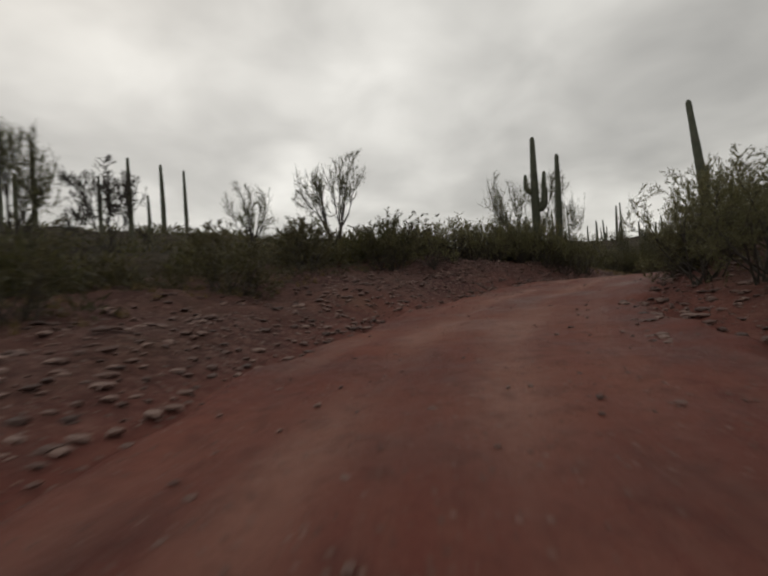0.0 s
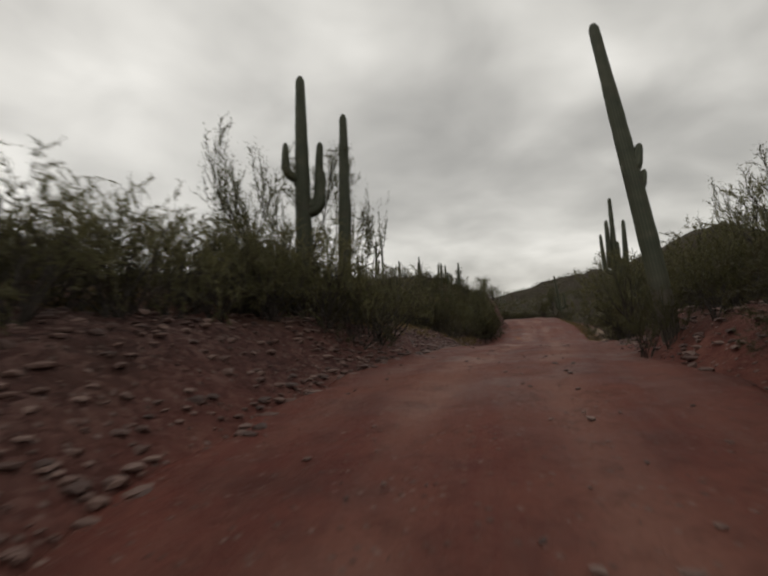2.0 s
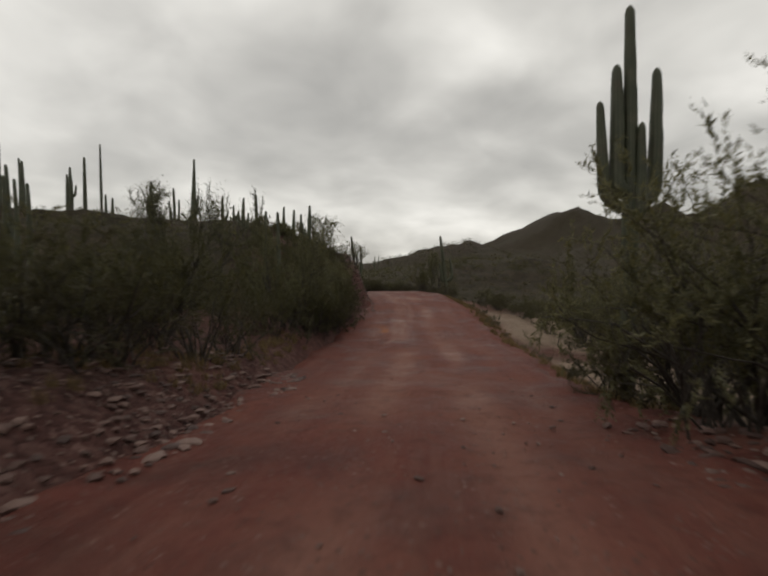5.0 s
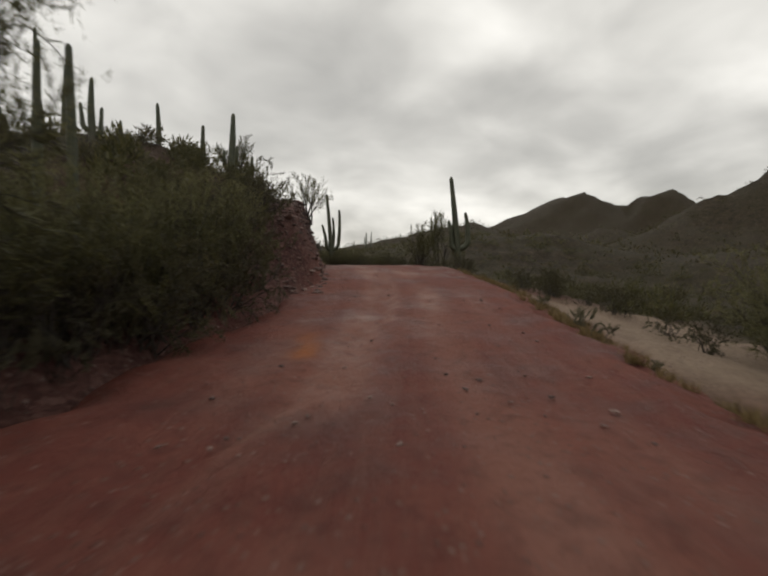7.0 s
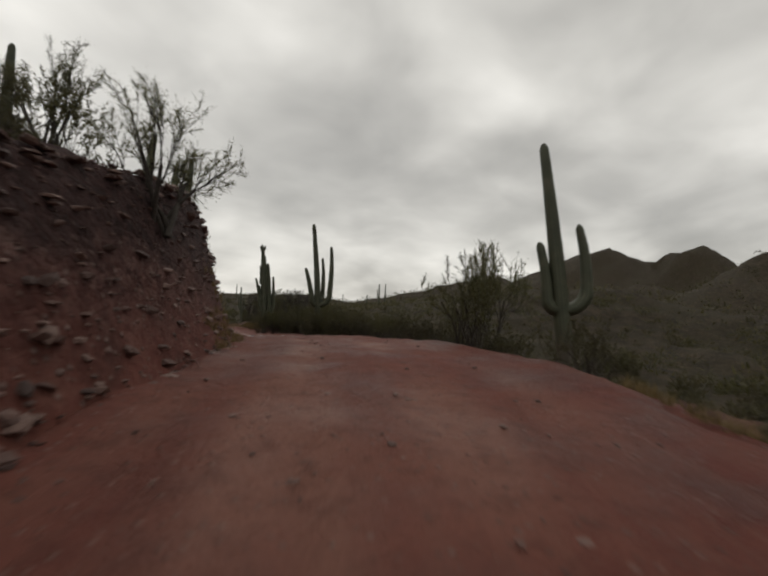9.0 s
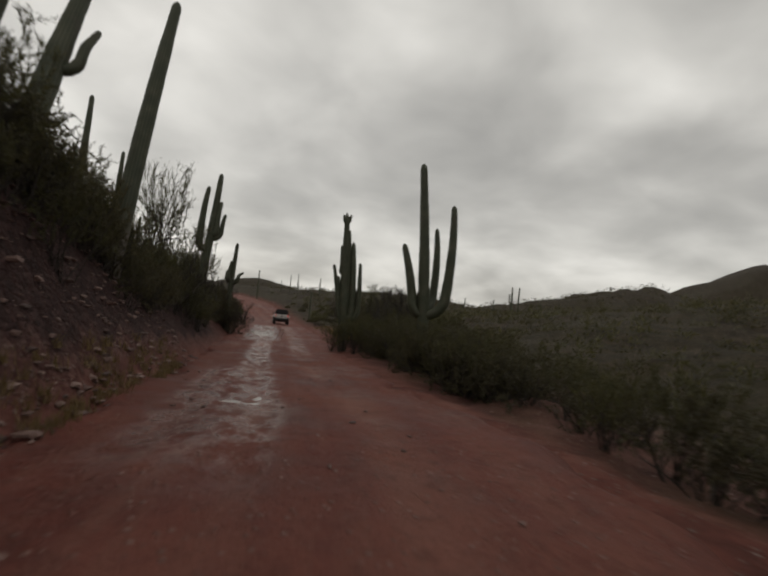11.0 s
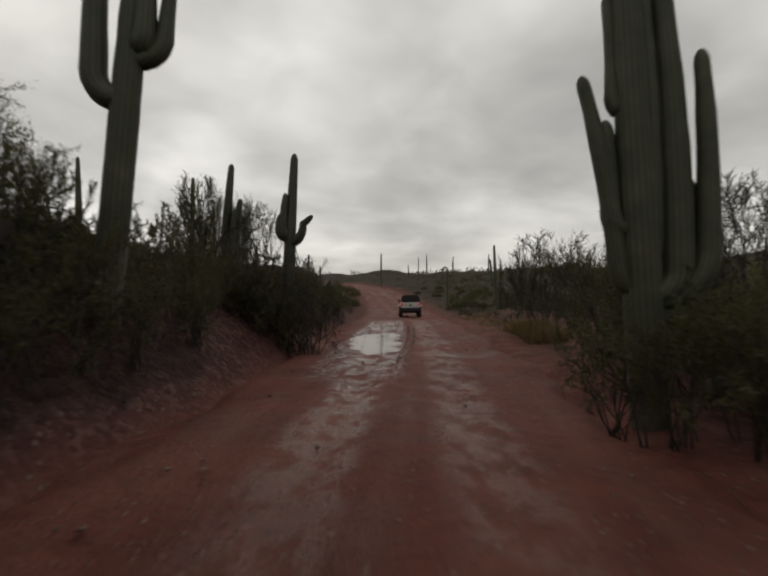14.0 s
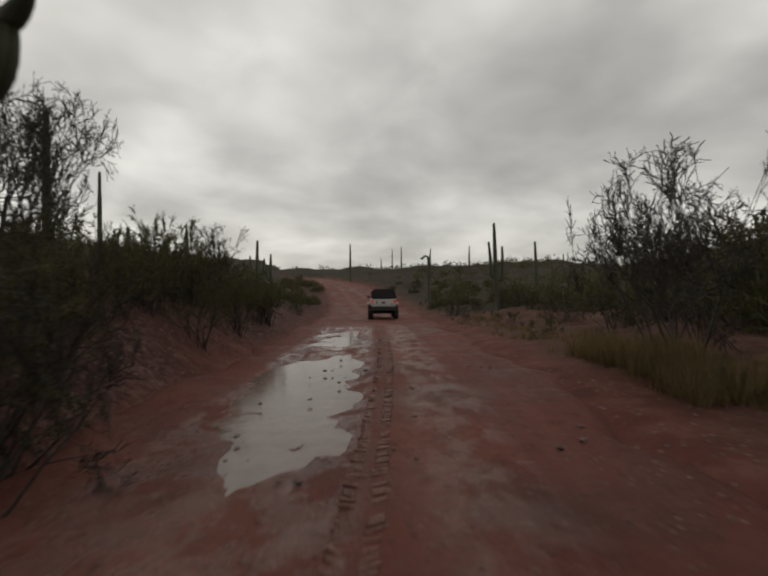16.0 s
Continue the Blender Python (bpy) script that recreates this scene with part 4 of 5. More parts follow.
TREES = [("palo_verde", 22.5, 21.5, 0.9), ("mesquite", 29.0, 52.5, 1.05),
         ("palo_verde", -10, 12, 0.95), ("bare", -12, 20, 1.0), ("palo_verde", -6.5, 23, 0.75), ("palo_verde", 36.5, 34.5, 0.75), ("mesquite", 54.4, 95.2, 0.5), ("palo_verde", 22.7, 26.5, 0.7), ("bare", 34.0, 31.5, 1.0), 
         ("palo_verde", 56.4, 87.0, 0.78), ("palo_verde", 46.6, 67.0, 0.6), ("bare", 70.7, 100.9, 1.02), ("bare", 75.5, 105.5, 0.95), ("bare", 70, 91.5, 0.95),
         ("palo_verde", 58.0, 99.9, 0.74), ("bare", 59.6, 98.6, 0.75), ("bare", 58.5, 106, 1.0), ("bare", 62.0, 112, 0.7), ("palo_verde", 56.5, 109, 0.8), ("palo_verde", 79, 109, 0.7),
         ("bare", 57.0, 88.5, 0.7), ("palo_verde", 20.0, 37.5, 0.35), ("palo_verde", 69.2, 95.2, 0.86), ("bare", 61.3, 98.2, 0.62), ("bare", 80.5, 104, 0.9)]
rng = random.Random(5)
for n, (kind, x, y, size) in enumerate(TREES):
    set_plant(kind, x, y, size, rng.uniform(0, 360), n)

set_plant("palo_verde", -2.7, 26.8, 1.25, 30, 1, wide=0.85)
set_plant("palo_verde", 64.6, 65.2, 1.25, 80, 2, wide=0.8)
set_plant("mesquite", 31.7, 47.4, 0.9, 320, 2, wide=1.0)
set_plant("mesquite", 9.9, 31.3, 1.0, 140, 1, wide=0.92)
set_plant("palo_verde", 55.45, 85.2, 1.04, 60, 0, wide=0.62)
set_plant("palo_verde", 48.0, 61.3, 0.52, 200, 1, wide=1.35)

# single large bushes: kind, place, size
for n, (kind, x, y, size) in enumerate([("bush", 34.2, 50.2, 1.37), ("bush", 35.7, 51.0, 1.46), ("bush", 37.0, 51.9, 1.46), ("bush", 38.3, 52.8, 1.46), ("bush", 39.6, 53.8, 1.33), ("bush", 40.8, 54.9, 1.13), ("bush", 36.2, 53.2, 1.3), ("bush", 38.2, 54.8, 1.21), ("bush", 33.0, 50.9, 1.46), ("bush", 46.9, 39.9, 1.8), ("bush", 48.2, 39.2, 1.9), ("bush", 48.6, 41.0, 1.6), ("bush", 50.0, 41.5, 1.7), ("bush", 69.0, 93.2, 1.17), ("bush", 69.2, 95.0, 1.17), ("bush", 76.0, 103.5, 1.56), ("bush", 78.0, 105.0, 1.56), ("bush", 80.0, 106.5, 1.56), ("bush", 77.5, 101.5, 1.48), ("creosote", 34.4, 48.4, 1.0), ("creosote", 33.4, 47.7, 0.85), ("bush", 42.0, 56.2, 1.13),
                                        ("bush", 27.4, 28.7, 2.2), ("bush", 28.8, 29.9, 2.6), ("bush", 29.9, 31.2, 2.0), ("bush", 26.2, 27.9, 1.5), ("bush", 29.4, 28.5, 2.3), ("creosote", 28.0, 30.6, 1.3), ("creosote", 27.2, 27.6, 1.3), ("bush", 11.7, 28.0, 1.35), ("bush", 12.9, 29.3, 1.3), ("bush", 10.5, 26.9, 0.95), ("bush", 9.5, 26.8, 1.3), ("bush", 18.9, 21.4, 1.3), ("bush", 20.2, 22.4, 1.4), ("creosote", 21.6, 23.6, 1.35), ("bush", 19.6, 20.2, 1.4),
                                        ("bush", 9.2, 27.6, 1.4), ("bush", 8.0, 26.4, 1.2), ("bush", 7.4, 8.6, 1.2), ("bush", 7.7, 10.8, 1.35), ("bush", 8.9, 12.6, 1.4), ("bush", 7.3, 6.3, 1.0), ("bush", 9.4, 10.4, 1.5), ("bush", 10.6, 13.4, 1.45), ("bush", 9.2, 7.6, 1.4),
                                        ("bush", 10.4, 14.6, 1.2), ("bush", 12.2, 15.8, 1.3), ("creosote", 57.2, 61.2, 1.35), ("creosote", 56.6, 60.4, 1.0), ("creosote", 61.8, 65.0, 1.2),
                                        ("bush", 67.3, 92.0, 1.1), ("bush", 68.6, 93.2, 1.25), ("creosote", 69.8, 94.4, 0.94), ("bush", 66.6, 90.9, 0.95), ("bush", 16.6, 22.3, 0.6), ("bush", 16.5, 20.6, 0.6), ("bush", 3.6, 22.9, 1.2), ("bush", 2.4, 21.6, 1.15), ("bush", 4.7, 24.0, 1.2), ("bush", 6.7, 26.2, 1.2), ("bush", 5.6, 25.0, 1.15), ("bush", 7.5, 27.5, 1.15), ("bush", 54.9, 56.3, 0.7), ("bush", 56.5, 56.9, 0.65)]):
    if kind == "bush" and size >= 1.15 and x < 60:
        kind, size = "tall", size * 0.5
    set_plant(kind, x, y, size, 47 * n, n, wide=1.05)

# rows of (x, y of the first and last place on the road, nearest and farthest distance from the crown, count, kinds, smallest and largest size)
THICKETS = [
    ((-2, -12), (9, 20), -7.5, -13, 34, ("bush", "creosote", "creosote"), 0.85, 1.2),
    ((4, 14), (15, 25.5), -7.0, -11, 26, ("bush", "creosote", "bush"), 0.85, 1.2),
    ((9, 20), (14, 25), -6.4, -8, 9, ("bush", "creosote"), 0.8, 1.1),
    ((15.3, 25.5), (30, 38), -6.2, -13, 36, ("creosote", "bush", "low"), 0.7, 1.2),
    ((22, 31), (30, 38), -5.4, -6.6, 9, ("bush", "creosote"), 0.9, 1.3),
    ((30, 38), (46, 53), -6.6, -11, 28, ("creosote",), 0.6, 0.85),
    ((37, 44), (48.5, 56), -5.7, -8.2, 24, ("creosote",), 0.55, 0.8),
    ((33, 40), (46, 53), -5.3, -6.4, 18, ("creosote", "creosote", "low"), 0.7, 1.1),
    ((37.5, 44.4), (43.3, 49.8), -4.6, -5.3, 16, ("creosote", "bush"), 0.85, 1.1),
    ((34.5, 41.5), (42, 48.5), -4.6, -5.5, 16, ("low",), 0.9, 1.3),
    ((42, 49), (52, 61), -7, -12.5, 30, ("creosote", "bush"), 0.4, 0.75),
    ((45, 52), (50, 58), -4.7, -6.6, 12, ("bush", "creosote"), 0.4, 0.65),
    ((46, 53), (57, 71), -6.5, -14, 34, ("creosote", "bush", "low"), 0.5, 0.9),
    ((56, 68), (69, 117), -5.2, -11, 80, ("bush", "bush", "creosote"), 0.5, 0.85),
    ((58, 74), (72, 130), -4.2, -6, 44, ("low", "creosote"), 0.5, 0.8),
    ((0, 2), (3, 12), 6.5, 12, 18, ("creosote", "bush"), 0.9, 1.2),
    ((4, 14), (17, 27), 5.8, 12, 38, ("creosote", "bush", "creosote", "low"), 0.7, 1.15),
    ((5, 15.4), (10.5, 21.2), 3.8, 4.7, 20, ("creosote", "bush"), 0.5, 0.8),
    ((6.5, 17.2), (14.5, 25), 4.2, 5.8, 18, ("bush", "creosote"), 0.45, 0.75),
    ((19, 28.6), (26, 34.6), 6.2, 12, 16, ("bush", "creosote", "low"), 0.6, 1.1),
    ((24, 33), (44, 50), 13, 26, 60, ("low", "creosote", "bush"), 0.6, 1.0),
    ((26, 34), (50, 58), 4.6, 6.0, 16, ("low",), 0.5, 0.9),
    ((31, 39), (48, 55), 8.0, 9.4, 12, ("low", "bush"), 0.5, 0.8),
    ((46, 53), (57, 70), 6.8, 20, 66, ("bush", "bush", "creosote", "low"), 0.5, 0.9),
    ((55, 66), (60.3, 84), 5.0, 8, 40, ("bush", "bush", "creosote"), 0.5, 0.8),
    ((58.3, 76), (62.6, 92), 4.9, 5.8, 44, ("bush", "bush", "creosote"), 0.7, 0.95),
    ((58.5, 77), (63, 93), 5.6, 9, 30, ("bush", "bush", "creosote"), 0.8, 1.1),
    ((63, 93.5), (63.8, 96.5), 5.4, 8.5, 8, ("bush",), 0.75, 1.05),
    ((64, 97), (68, 113), 9.5, 15, 24, ("bush", "bush", "creosote"), 0.8, 1.2),
    ((63.2, 94.5), (73, 134), 7.5, 13, 48, ("bush", "creosote", "bush"), 0.6, 1.0),
    ((64.5, 99), (72, 130), 5.0, 6.4, 16, ("low",), 0.5, 0.8),
    ((70, 121), (76, 160), -4.5, -16, 46, ("creosote", "bush", "low"), 0.5, 0.9),
    ((70, 121), (76, 160), 4.5, 16, 46, ("creosote", "bush", "low"), 0.5, 0.9),
    ((56.5, 70), (60.3, 84), -4.2, -6.2, 30, ("bush", "creosote", "bush"), 0.4, 0.75),
    ((57, 71), (60.5, 85), -4.2, -5.6, 34, ("bush", "bush", "creosote"), 0.5, 0.85),
    ((60, 83), (68, 113), -3.9, -5.2, 34, ("bush", "creosote"), 0.55, 0.85),
    ((56, 68), (68, 113), -5, -8, 36, ("bush", "creosote"), 0.7, 1.05),
]
# brush round the foot of the saguaros beside the road: place, size
for n, (x, y, size) in enumerate([(65.5, 89.7, 1.0), (65.1, 80.7, 1.0), (57.8, 92.4, 0.9), (60.6, 99.6, 0.95), (58.6, 100.3, 0.9), (54.3, 78.9, 0.8), (11.5, 29.8, 0.9), (10.4, 30.4, 1.0), (52.6, 76.1, 0.8), (31.9, 33.0, 1.1), (15.5, 21.2, 0.65)]):
    j, d = station([x], [y])
    back, side = -TAN[j[0]], -RIGHTWARD[j[0]] * (1 if d[0] > 0 else -1)
    for u, v, k in ((0.85, 0.15, 1.0), (0.35, 0.55, 0.8), (1.5, -0.5, 1.1), (0.9, -0.9, 1.05)):
        px, py = x + back[0] * u + side[0] * v, y + back[1] * u + side[1] * v
        set_plant("bush" if n % 2 else "creosote", px, py, size * k * (1.0 if n % 2 else 0.85), 61 * n + 90 * u, n + int(4 * u), wide=1.1)

FAR_CLUMPS = {"creosote": [], "bush": [], "low": []}
rng = random.Random(11)
for a, b, near, wide, count, kinds, small_s, large_s in THICKETS:
    ja = ((LINE[:, 0] - a[0]) ** 2 + (LINE[:, 1] - a[1]) ** 2).argmin()
    jb = ((LINE[:, 0] - b[0]) ** 2 + (LINE[:, 1] - b[1]) ** 2).argmin()
    for k in range(count):
        j = int(ja + (jb - ja) * (k + rng.random()) / count)
        d = near + (wide - near) * rng.random()
        x, y = LINE[j, 0] + RIGHTWARD[j, 0] * d, LINE[j, 1] + RIGHTWARD[j, 1] * d
        kind = rng.choice(kinds)
        size = rng.uniform(small_s, large_s)
        turn, variant, spread = rng.uniform(0, 360), rng.randrange(9), rng.uniform(0.9, 1.25)
        if abs(d) > 9.5 or y > 125:
            FAR_CLUMPS[kind].append((x, y, height_at(x, y), size * HEIGHT[kind] * 0.62))
        else:
            set_plant(kind, x, y, size, turn, variant, wide=spread)


# scrub of the slopes farther off
def scrub(name, places, size, leaves, mat, seed, label, slim=0.16):
    """Clumps of pointed blades that fan out from each place; a fourth number of a place is its own size."""
    g = np.random.RandomState(seed)
    n = len(places)
    k = np.repeat(np.arange(n), leaves)
    own = places[:, 3] if places.shape[1] > 3 else size * g.uniform(0.5, 1.5, n)
    s = own[k][:, None]
    off = g.normal(0, 1, (len(k), 3))
    off /= np.linalg.norm(off, axis=1, keepdims=True)
    off *= g.uniform(0.15, 0.85, (len(k), 1)) ** 0.7
    off[:, 2] = np.abs(off[:, 2]) * g.uniform(0.8, 1.4, n)[k]
    c = places[k, :3] + off * s
    a = off * 0.7 + g.normal(0, 0.4, (len(k), 3)) + [0, 0, 0.45]
    a /= np.linalg.norm(a, axis=1, keepdims=True)
    b = np.cross(a, g.normal(0, 1, (len(k), 3))); b /= np.linalg.norm(b, axis=1, keepdims=True)
    w = s * g.uniform(0.16, 0.40, (len(k), 1))
    v = np.stack([c - b * w * slim, c + b * w * slim, c + a * w], 1).reshape(-1, 3)
    return tagged(new(name, mesh_of(name, v, np.arange(len(v)).reshape(-1, 3), mat)), label, "scrub", kind="stuff")


for kind, mat, text in (("creosote", LEAF_OLIVE, "olive creosote thicket behind the roadside bushes"), ("bush", LEAF_DARK, "dark brush behind the roadside bushes"),
                        ("low", LEAF_GREY, "grey-green low brush behind the roadside bushes")):
    scrub("scrub", np.array(FAR_CLUMPS[kind]), 1.0, 360, mat, 9, text, 0.14)


def field(seed, count, x0, x1, y0, y1, dmin, dmax):
    g = np.random.RandomState(seed)
    x, y = g.uniform(x0, x1, count), g.uniform(y0, y1, count)
    _, d = station(x, y)
    ok = (np.abs(d) > dmin) & (np.abs(d) < dmax)
    x, y = x[ok], y[ok]
    return np.stack([x, y, ground_height(x, y) - 0.05], 1)


low_brush = field(9, 6500, -20, 75, -20, 130, 7.0, 13.5)
scrub("scrub", low_brush[station(low_brush[:, 0], low_brush[:, 1])[1] < 0], 0.5, 70, LEAF_DARK, 12, "low dark brush between the bushes on the bank", 0.14)
scrub("scrub", field(1, 3400, -45, 120, -30, 190, 13, 55), 0.85, 56, LEAF_OLIVE, 2, "olive desert scrub covering the slopes", 0.17)
scrub("scrub", field(2, 2600, -45, 120, -30, 190, 12, 50), 0.75, 56, LEAF_DARK, 3, "dark desert scrub covering the slopes", 0.18)
scrub("scrub", field(3, 2200, -45, 120, -30, 190, 12, 60), 0.5, 40, LEAF_GREY, 4, "grey-green low scrub covering the slopes", 0.18)
scrub("scrub", field(5, 10000, 60, 430, -80, 330, 50, 400), 1.4, 12, LEAF_DARK, 6, "dark scrub on the far hills", 0.34)
scrub("scrub", field(7, 4500, -120, 200, 90, 380, 50, 400), 1.3, 12, LEAF_DARK, 8, "scrub on the far slopes", 0.32)


# ---- stones ----
def stone_mesh(seed):
    g = random.Random(seed)
    bm = bmesh.new()
    bmesh.ops.create_icosphere(bm, subdivisions=1, radius=1)
    sx, sy, sz = g.uniform(0.8, 1.35), g.uniform(0.55, 0.95), g.uniform(0.28, 0.55)
    for v in bm.verts:
        k = g.uniform(0.6, 1.2)
        v.co = (v.co.x * sx * k, v.co.y * sy * k, v.co.z * sz * k)
    me = bpy.data.meshes.new("stone")
    bm.to_mesh(me)
    bm.free()
    me.materials.append(STONE)
    return me


STONES = [stone_mesh(s) for s in range(7)]
STONY = [((-2, -12), (12, 22), -3.4, -8, 45, 0.05, 0.14), ((9, 20), (26, 34.5), -3.6, -6, 40, 0.05, 0.15), ((45, 52), (55, 66), -2.9, -4.9, 280, 0.06, 0.22),
         ((-1, -6), (6, 17), 3.7, 6, 30, 0.06, 0.20), ((8, 19), (26, 34.5), 2.9, 5.2, 70, 0.05, 0.17)]
rng = random.Random(3)


def stony_place(a, b, near, wide):
    ja = ((LINE[:, 0] - a[0]) ** 2 + (LINE[:, 1] - a[1]) ** 2).argmin()
    jb = ((LINE[:, 0] - b[0]) ** 2 + (LINE[:, 1] - b[1]) ** 2).argmin()
    j = rng.randint(ja, jb)
    d = near + (wide - near) * rng.random()
    return LINE[j, 0] + RIGHTWARD[j, 0] * d, LINE[j, 1] + RIGHTWARD[j, 1] * d


for a, b, near, wide, count, lo, hi in STONY:
    for _ in range(count):
        x, y = stony_place(a, b, near, wide)
        s = lo + (hi - lo) * rng.random() ** 2.2
        ob = piece("stone", STONES[rng.randrange(7)], ground)
        ob.matrix_basis = pose(x, y, height_at(x, y) + s * 0.15, rng.uniform(-25, 25), rng.uniform(-25, 25), rng.uniform(0, 360)) @ Matrix.Diagonal((s, s, s, 1))


def gravel(name, count, areas, lo, hi, seed, label, on_road=False):
    g = np.random.RandomState(seed)
    base, faces_b = [], []
    for me in STONES[:4]:
        base.append(np.array([v.co[:] for v in me.vertices]))
        faces_b.append(np.array([p.vertices[:] for p in me.polygons]))
    vs, fs, o = [], [], 0
    for a, b, near, wide, share in areas:
        ja = ((LINE[:, 0] - a[0]) ** 2 + (LINE[:, 1] - a[1]) ** 2).argmin()
        jb = ((LINE[:, 0] - b[0]) ** 2 + (LINE[:, 1] - b[1]) ** 2).argmin()
        n = int(count * share)
        j, d = g.randint(ja, jb, n), near + (wide - near) * g.uniform(0, 1, n)
        x, y = LINE[j, 0] + RIGHTWARD[j, 0] * d, LINE[j, 1] + RIGHTWARD[j, 1] * d
        z = ground_height(x, y) + (0.02 if on_road else 0)
        s = lo + (hi - lo) * g.uniform(0, 1, n) ** 3
        for k in range(n):
            m = g.randint(4)
            th = g.uniform(0, 6.28)
            c, sn = math.cos(th), math.sin(th)
            p = base[m] * s[k]
            vs.append(np.stack([p[:, 0] * c - p[:, 1] * sn + x[k], p[:, 0] * sn + p[:, 1] * c + y[k], p[:, 2] + z[k] + s[k] * 0.1], 1))
            fs.append(faces_b[m] + o)
            o += len(p)
    return tagged(new(name, mesh_of(name, np.vstack(vs), np.vstack(fs), STONE)), label, "gravel", kind="stuff")


gravel("gravel", 15000, [((-2, -12), (14, 24), -3.0, -8, .38), ((12, 22), (30, 38), -3.2, -6.5, .2), ((44.5, 51), (60, 82), -2.8, -5.6, .2), ((-2, -8), (26, 35), 2.9, 6.0, .2)],
       0.025, 0.15, 31, "red and grey broken stones on the road banks")
gravel("gravel", 2600, [((-1, -6), (30, 38), -2.6, 3.2, .55), ((36, 43), (69, 117), -2.7, 2.8, .45)], 0.012, 0.065, 32, "small loose stones on the dirt road", True)


# ---- dry grass along the road ----
def grass(name, areas, seed, label, short=0.09, tall=0.27):
    g = np.random.RandomState(seed)
    vs = []
    for a, b, near, wide, n in areas:
        ja = ((LINE[:, 0] - a[0]) ** 2 + (LINE[:, 1] - a[1]) ** 2).argmin()
        jb = ((LINE[:, 0] - b[0]) ** 2 + (LINE[:, 1] - b[1]) ** 2).argmin()
        j, d = g.randint(ja, jb, n), near + (wide - near) * g.uniform(0, 1, n)
        x, y = LINE[j, 0] + RIGHTWARD[j, 0] * d, LINE[j, 1] + RIGHTWARD[j, 1] * d
        z = ground_height(x, y) - 0.02
        for k in range(n):
            m = 34
            th, ln = g.uniform(0, 6.28, m), g.uniform(short, tall, m)
            out = g.uniform(0.1, 0.7, m)
            base = np.stack([x[k] + g.normal(0, 0.06, m), y[k] + g.normal(0, 0.06, m), np.full(m, z[k])], 1)
            dv = np.stack([np.cos(th) * out, np.sin(th) * out, np.ones(m)], 1) * ln[:, None]
            w = np.stack([-np.sin(th), np.cos(th), 0 * th], 1) * 0.008
            vs.append(np.stack([base - w, base + w, base + dv], 1).reshape(-1, 3))
    v = np.vstack(vs)
    return tagged(new(name, mesh_of(name, v, np.arange(len(v)).reshape(-1, 3), GRASS)), label, "grass", kind="stuff")


grass("grass", [((27, 35.5), (50, 58), 3.9, 5.4, 420), ((0, 0), (14, 24), -7, -10, 160), ((15, 25.5), (28, 36.5), -4.5, -7, 170), ((52, 60), (59.5, 80), -2.9, -3.7, 200), ((64.5, 99), (67, 108), 5.0, 6.8, 110), 
                ((66, 104), (70, 120), 4.4, 6, 90), ((27, 35), (34, 41.3), -4.8, -6, 90)], 41, "dry yellow grass tufts along the road edge")

grass("grass", [((64.9, 100.4), (66.0, 105), 4.5, 5.7, 170), ((65.2, 101.5), (65.6, 103.3), 4.7, 5.5, 60)], 43, "mounds of tall tan dry grass beside the road", 0.25, 0.6)


# ---- puddles ----
def puddle(x, y, d, length, width, depth, label):
    """A sheet of water that fills a hollow of the road up to its rim."""
    j = ((LINE[:, 0] - x) ** 2 + (LINE[:, 1] - y) ** 2).argmin()
    n = 56
    th = np.linspace(0, 2 * np.pi, n, endpoint=False)
    sq = (np.abs(np.cos(th)) ** 4 + np.abs(np.sin(th)) ** 4) ** -0.25
    u, v = np.cos(th) * sq * length * (0.62 if length > 5 else 0.8), np.sin(th) * sq * width * (0.75 if length > 5 else 0.95)
    rise = (LINE[j + 8, 2] - LINE[j - 8, 2]) / 4
    m = Matrix(((TAN[j, 0], RIGHTWARD[j, 0], 0), (TAN[j, 1], RIGHTWARD[j, 1], 0), (rise, 0, 1)))
    o = Vector((LINE[j, 0] + RIGHTWARD[j, 0] * d, LINE[j, 1] + RIGHTWARD[j, 1] * d, LINE[j, 2] - (0.052 if length > 5 else 0.062)))
    ring = [tuple(o + m @ Vector((a, b, 0))) for a, b in zip(u, v)] + [tuple(o)]
    f = [(k, (k + 1) % n, n) for k in range(n)]
    return tagged(new("puddle", mesh_of("puddle", ring, f, WATER)), label, "puddle", kind="structure")


for pond in PONDS:
    puddle(*pond, "long muddy puddle reflecting the grey sky" if pond[3] > 5 else "small muddy puddle in a wheel rut")


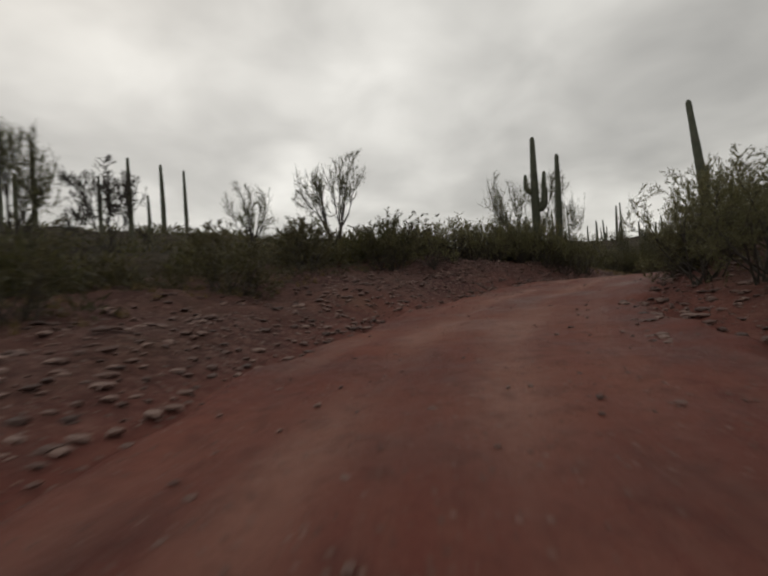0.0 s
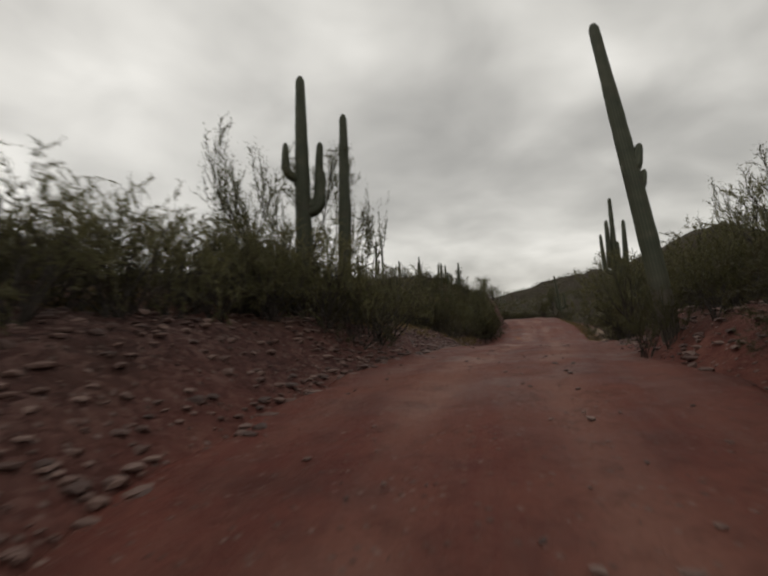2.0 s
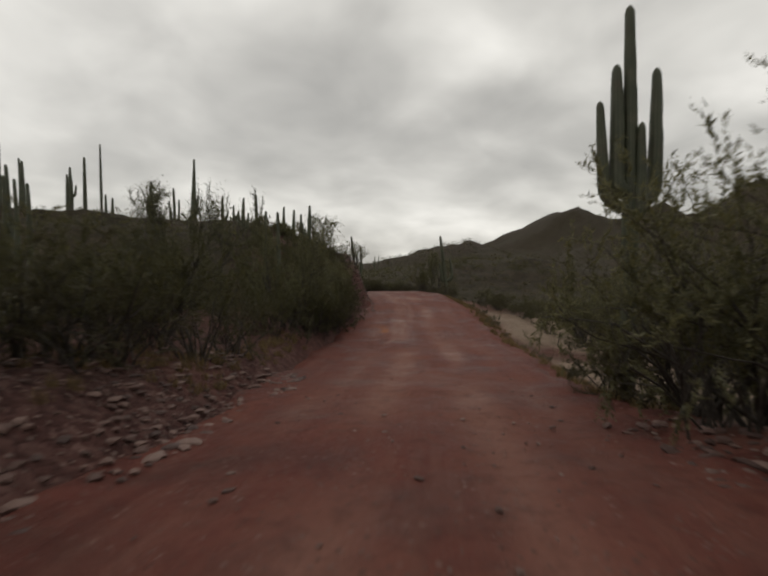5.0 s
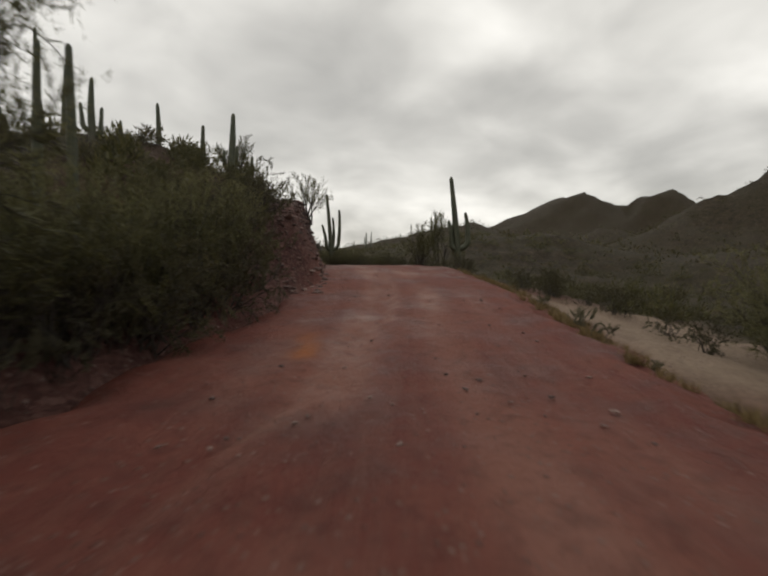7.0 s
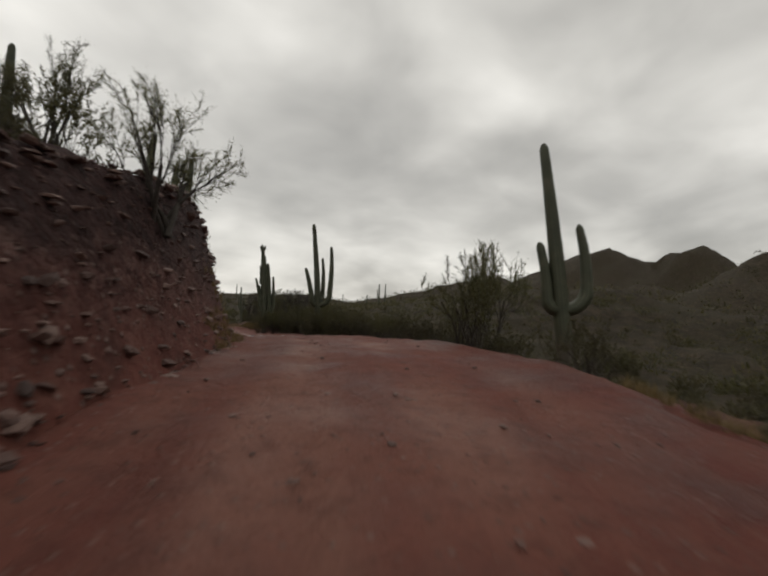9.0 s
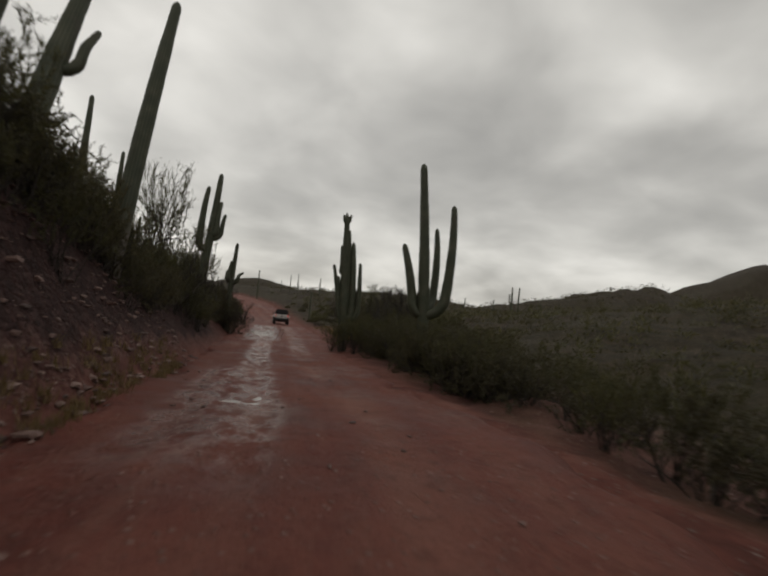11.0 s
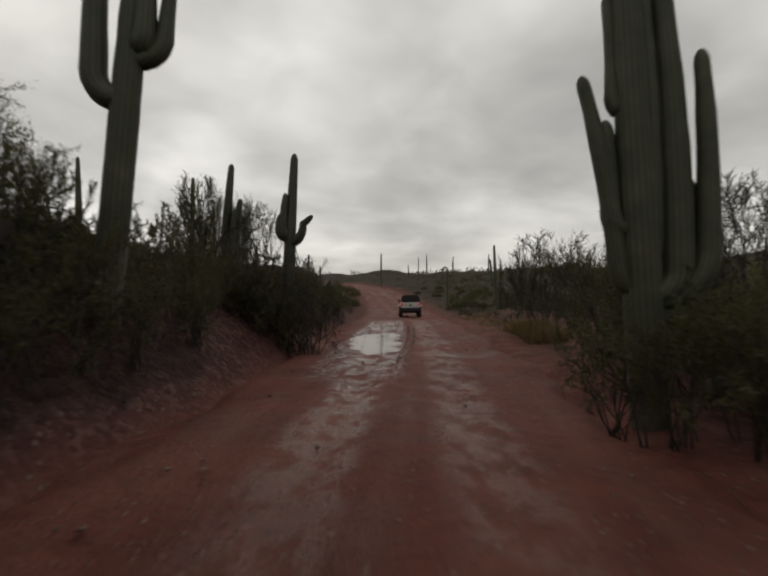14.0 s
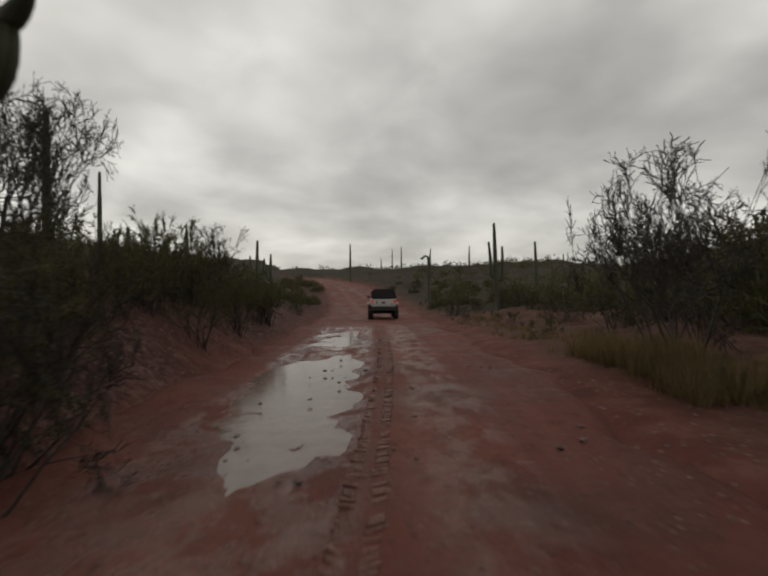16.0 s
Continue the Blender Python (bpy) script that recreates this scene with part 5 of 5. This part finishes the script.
# ---- tyre marks pressed into the wet mud ----
def tyre_tracks(s0, s1, label):
    bars = bmesh.new()
    g = random.Random(8)
    s = s0
    while s < s1:
        j = min(int(round(s / 0.25)), i1 - 1)
        mid = float(np.interp(s, [140, 150, 158, 168], [-0.1, 0.0, 0.32, 0.42]))
        for side in (-1, 1):
            if g.random() < 0.16 + 0.12 * math.sin(s * 1.7):
                continue
            d = mid + side * 0.115 + g.uniform(-0.012, 0.012)
            u = (s - S[j]) + g.uniform(-0.012, 0.012)
            col = int(np.abs(RU[j - i0, :, 0] - d).argmin())
            z = RV[j - i0, col, 2]
            p = (LINE[j, 0] + RIGHTWARD[j, 0] * d + TAN[j, 0] * u, LINE[j, 1] + RIGHTWARD[j, 1] * d + TAN[j, 1] * u, z - 0.001)
            ang = math.degrees(math.atan2(RIGHTWARD[j, 1], RIGHTWARD[j, 0])) + side * 24 + g.uniform(-11, 11)
            bmesh.ops.create_cube(bars, size=1, matrix=pose(*p, 0, 0, ang) @ Matrix.Diagonal((g.uniform(0.09, 0.15), g.uniform(0.026, 0.040), g.uniform(0.012, 0.034), 1)))
        s += 0.095
    me = bpy.data.meshes.new("tyre_track")
    bars.to_mesh(me)
    bars.free()
    me.materials.append(DIRT)
    attribute(me, "track", [0.75] * len(me.vertices))
    attribute(me, "wet", [0.8] * len(me.vertices))
    return tagged(new("tyre_track", me), label, "tyre tracks", kind="stuff")


tyre_tracks(148.5, 163, "chevron tyre tread marks in wet red mud")


# ---- the white off-road vehicle ----
def box(x0, x1, y0, y1, z0, z1, bevel=0.03, top=1.0, seg=2, slant=0.0):
    bm = bmesh.new()
    bmesh.ops.create_cube(bm, size=1)
    for v in bm.verts:
        up = v.co.z > 0
        k = top if up else 1.0
        v.co = ((x0 + x1) / 2 + v.co.x * (x1 - x0) * k, (y0 + y1) / 2 + v.co.y * (y1 - y0) + (slant if up else 0), z1 if up else z0)
    if bevel:
        bmesh.ops.bevel(bm, geom=bm.edges[:], offset=bevel, segments=seg, affect="EDGES")
    return bm


def disc(radius, width, x, y, z, seg=28, bevel=0.03):
    bm = bmesh.new()
    bmesh.ops.create_cone(bm, cap_ends=True, segments=seg, radius1=radius, radius2=radius, depth=width)
    bmesh.ops.rotate(bm, verts=bm.verts, matrix=Matrix.Rotation(math.pi / 2, 3, "Y"))
    if bevel:
        bmesh.ops.bevel(bm, geom=[e for e in bm.edges if abs(e.verts[0].co.x - e.verts[1].co.x) < 1e-5], offset=bevel, segments=2, affect="EDGES")
    bmesh.ops.translate(bm, verts=bm.verts, vec=(x, y, z))
    return bm


def off_roader(x, y, heading):
    """Rear axle side at -y; +y is ahead."""
    car = new("off_road_vehicle")
    j = ((LINE[:, 0] - x) ** 2 + (LINE[:, 1] - y) ** 2).argmin()
    slope = math.degrees(math.atan2(LINE[j + 8, 2] - LINE[j - 8, 2], 4))
    car.matrix_basis = pose(x, y, LINE[j, 2] - 0.01, slope, 0, heading)
    part("body", box(-0.76, 0.76, -1.95, 1.0, 0.80, 1.28, 0.05), PAINT, car, "white painted steel body")
    part("hood", box(-0.66, 0.66, 1.0, 2.05, 0.82, 1.26, 0.06), PAINT, car)
    part("grille", box(-0.5, 0.5, 2.05, 2.08, 0.88, 1.18, 0.01), BLACK, car)
    part("chassis", box(-0.5, 0.5, -1.8, 1.9, 0.58, 0.80, 0.03), BLACK, car)
    part("rear_axle", disc(0.09, 1.3, 0, -1.25, 0.45, 12, 0.0), BLACK, car)
    part("front_axle", disc(0.08, 1.3, 0, 1.3, 0.45, 12, 0.0), BLACK, car)
    tail = part("tailgate", box(-0.56, 0.56, -1.985, -1.945, 0.86, 1.25, 0.015), PAINT, car)
    part("handle", box(-0.44, -0.38, -2.005, -1.985, 1.00, 1.16, 0.008), BLACK, tail)
    part("spare_bracket", box(-0.12, 0.10, -2.015, -1.985, 1.00, 1.11, 0.01), BLACK, tail)
    part("hinge", box(0.46, 0.54, -2.0, -1.985, 0.93, 0.97, 0.004), BLACK, tail)
    part("soft_top", box(-0.74, 0.74, -1.92, 0.35, 1.28, 1.90, 0.08, 0.88), SOFT_TOP, car, "black canvas soft top")
    part("rear_window", box(-0.54, 0.54, -1.925, -1.86, 1.36, 1.78, 0.02, 0.94, slant=0.055), GLASS, car)
    for s in (-1, 1):
        part("side_window", box(s * 0.735 - 0.02, s * 0.735 + 0.02, -1.6, -0.7, 1.36, 1.74, 0.01), GLASS, car)
        part("door", box(s * 0.765 - 0.02, s * 0.765 + 0.02, -0.55, 0.55, 0.84, 1.30, 0.015), PAINT, car)
        part("tail_lamp", box(s * 0.69 - 0.055, s * 0.69 + 0.055, -2.0, -1.94, 1.06, 1.22, 0.012), TAIL, car, "lit red tail lamp")
        part("mirror", box(s * 0.90 - 0.09, s * 0.90 + 0.09, 0.55, 0.66, 1.30, 1.48, 0.03), BLACK, car)
        for wy in (-1.25, 1.3):
            part("fender", box(s * 0.84 - 0.13, s * 0.84 + 0.13, wy - 0.50, wy + 0.50, 0.94, 1.06, 0.05), PAINT, car)
            wheel = part("wheel", disc(0.24, 0.20, s * 0.80, wy, 0.45), CHROME, car, "steel rim")
            part("tyre", disc(0.46, 0.29, s * 0.79, wy, 0.45, 32, 0.06), RUBBER, wheel)
    part("windshield", box(-0.70, 0.70, 0.62, 0.68, 1.26, 1.84, 0.02, 0.95, slant=-0.2), GLASS, car)
    part("bumper", box(-0.82, 0.82, -2.12, -1.96, 0.56, 0.80, 0.03), BLACK, car, "black steel rear bumper")
    part("bumper", box(-0.80, 0.80, 2.08, 2.24, 0.60, 0.80, 0.03), BLACK, car)
    return tagged(car, "white off-road vehicle with black soft top, tail lamps lit", "car")


off_roader(71.3, 123.45, -13)
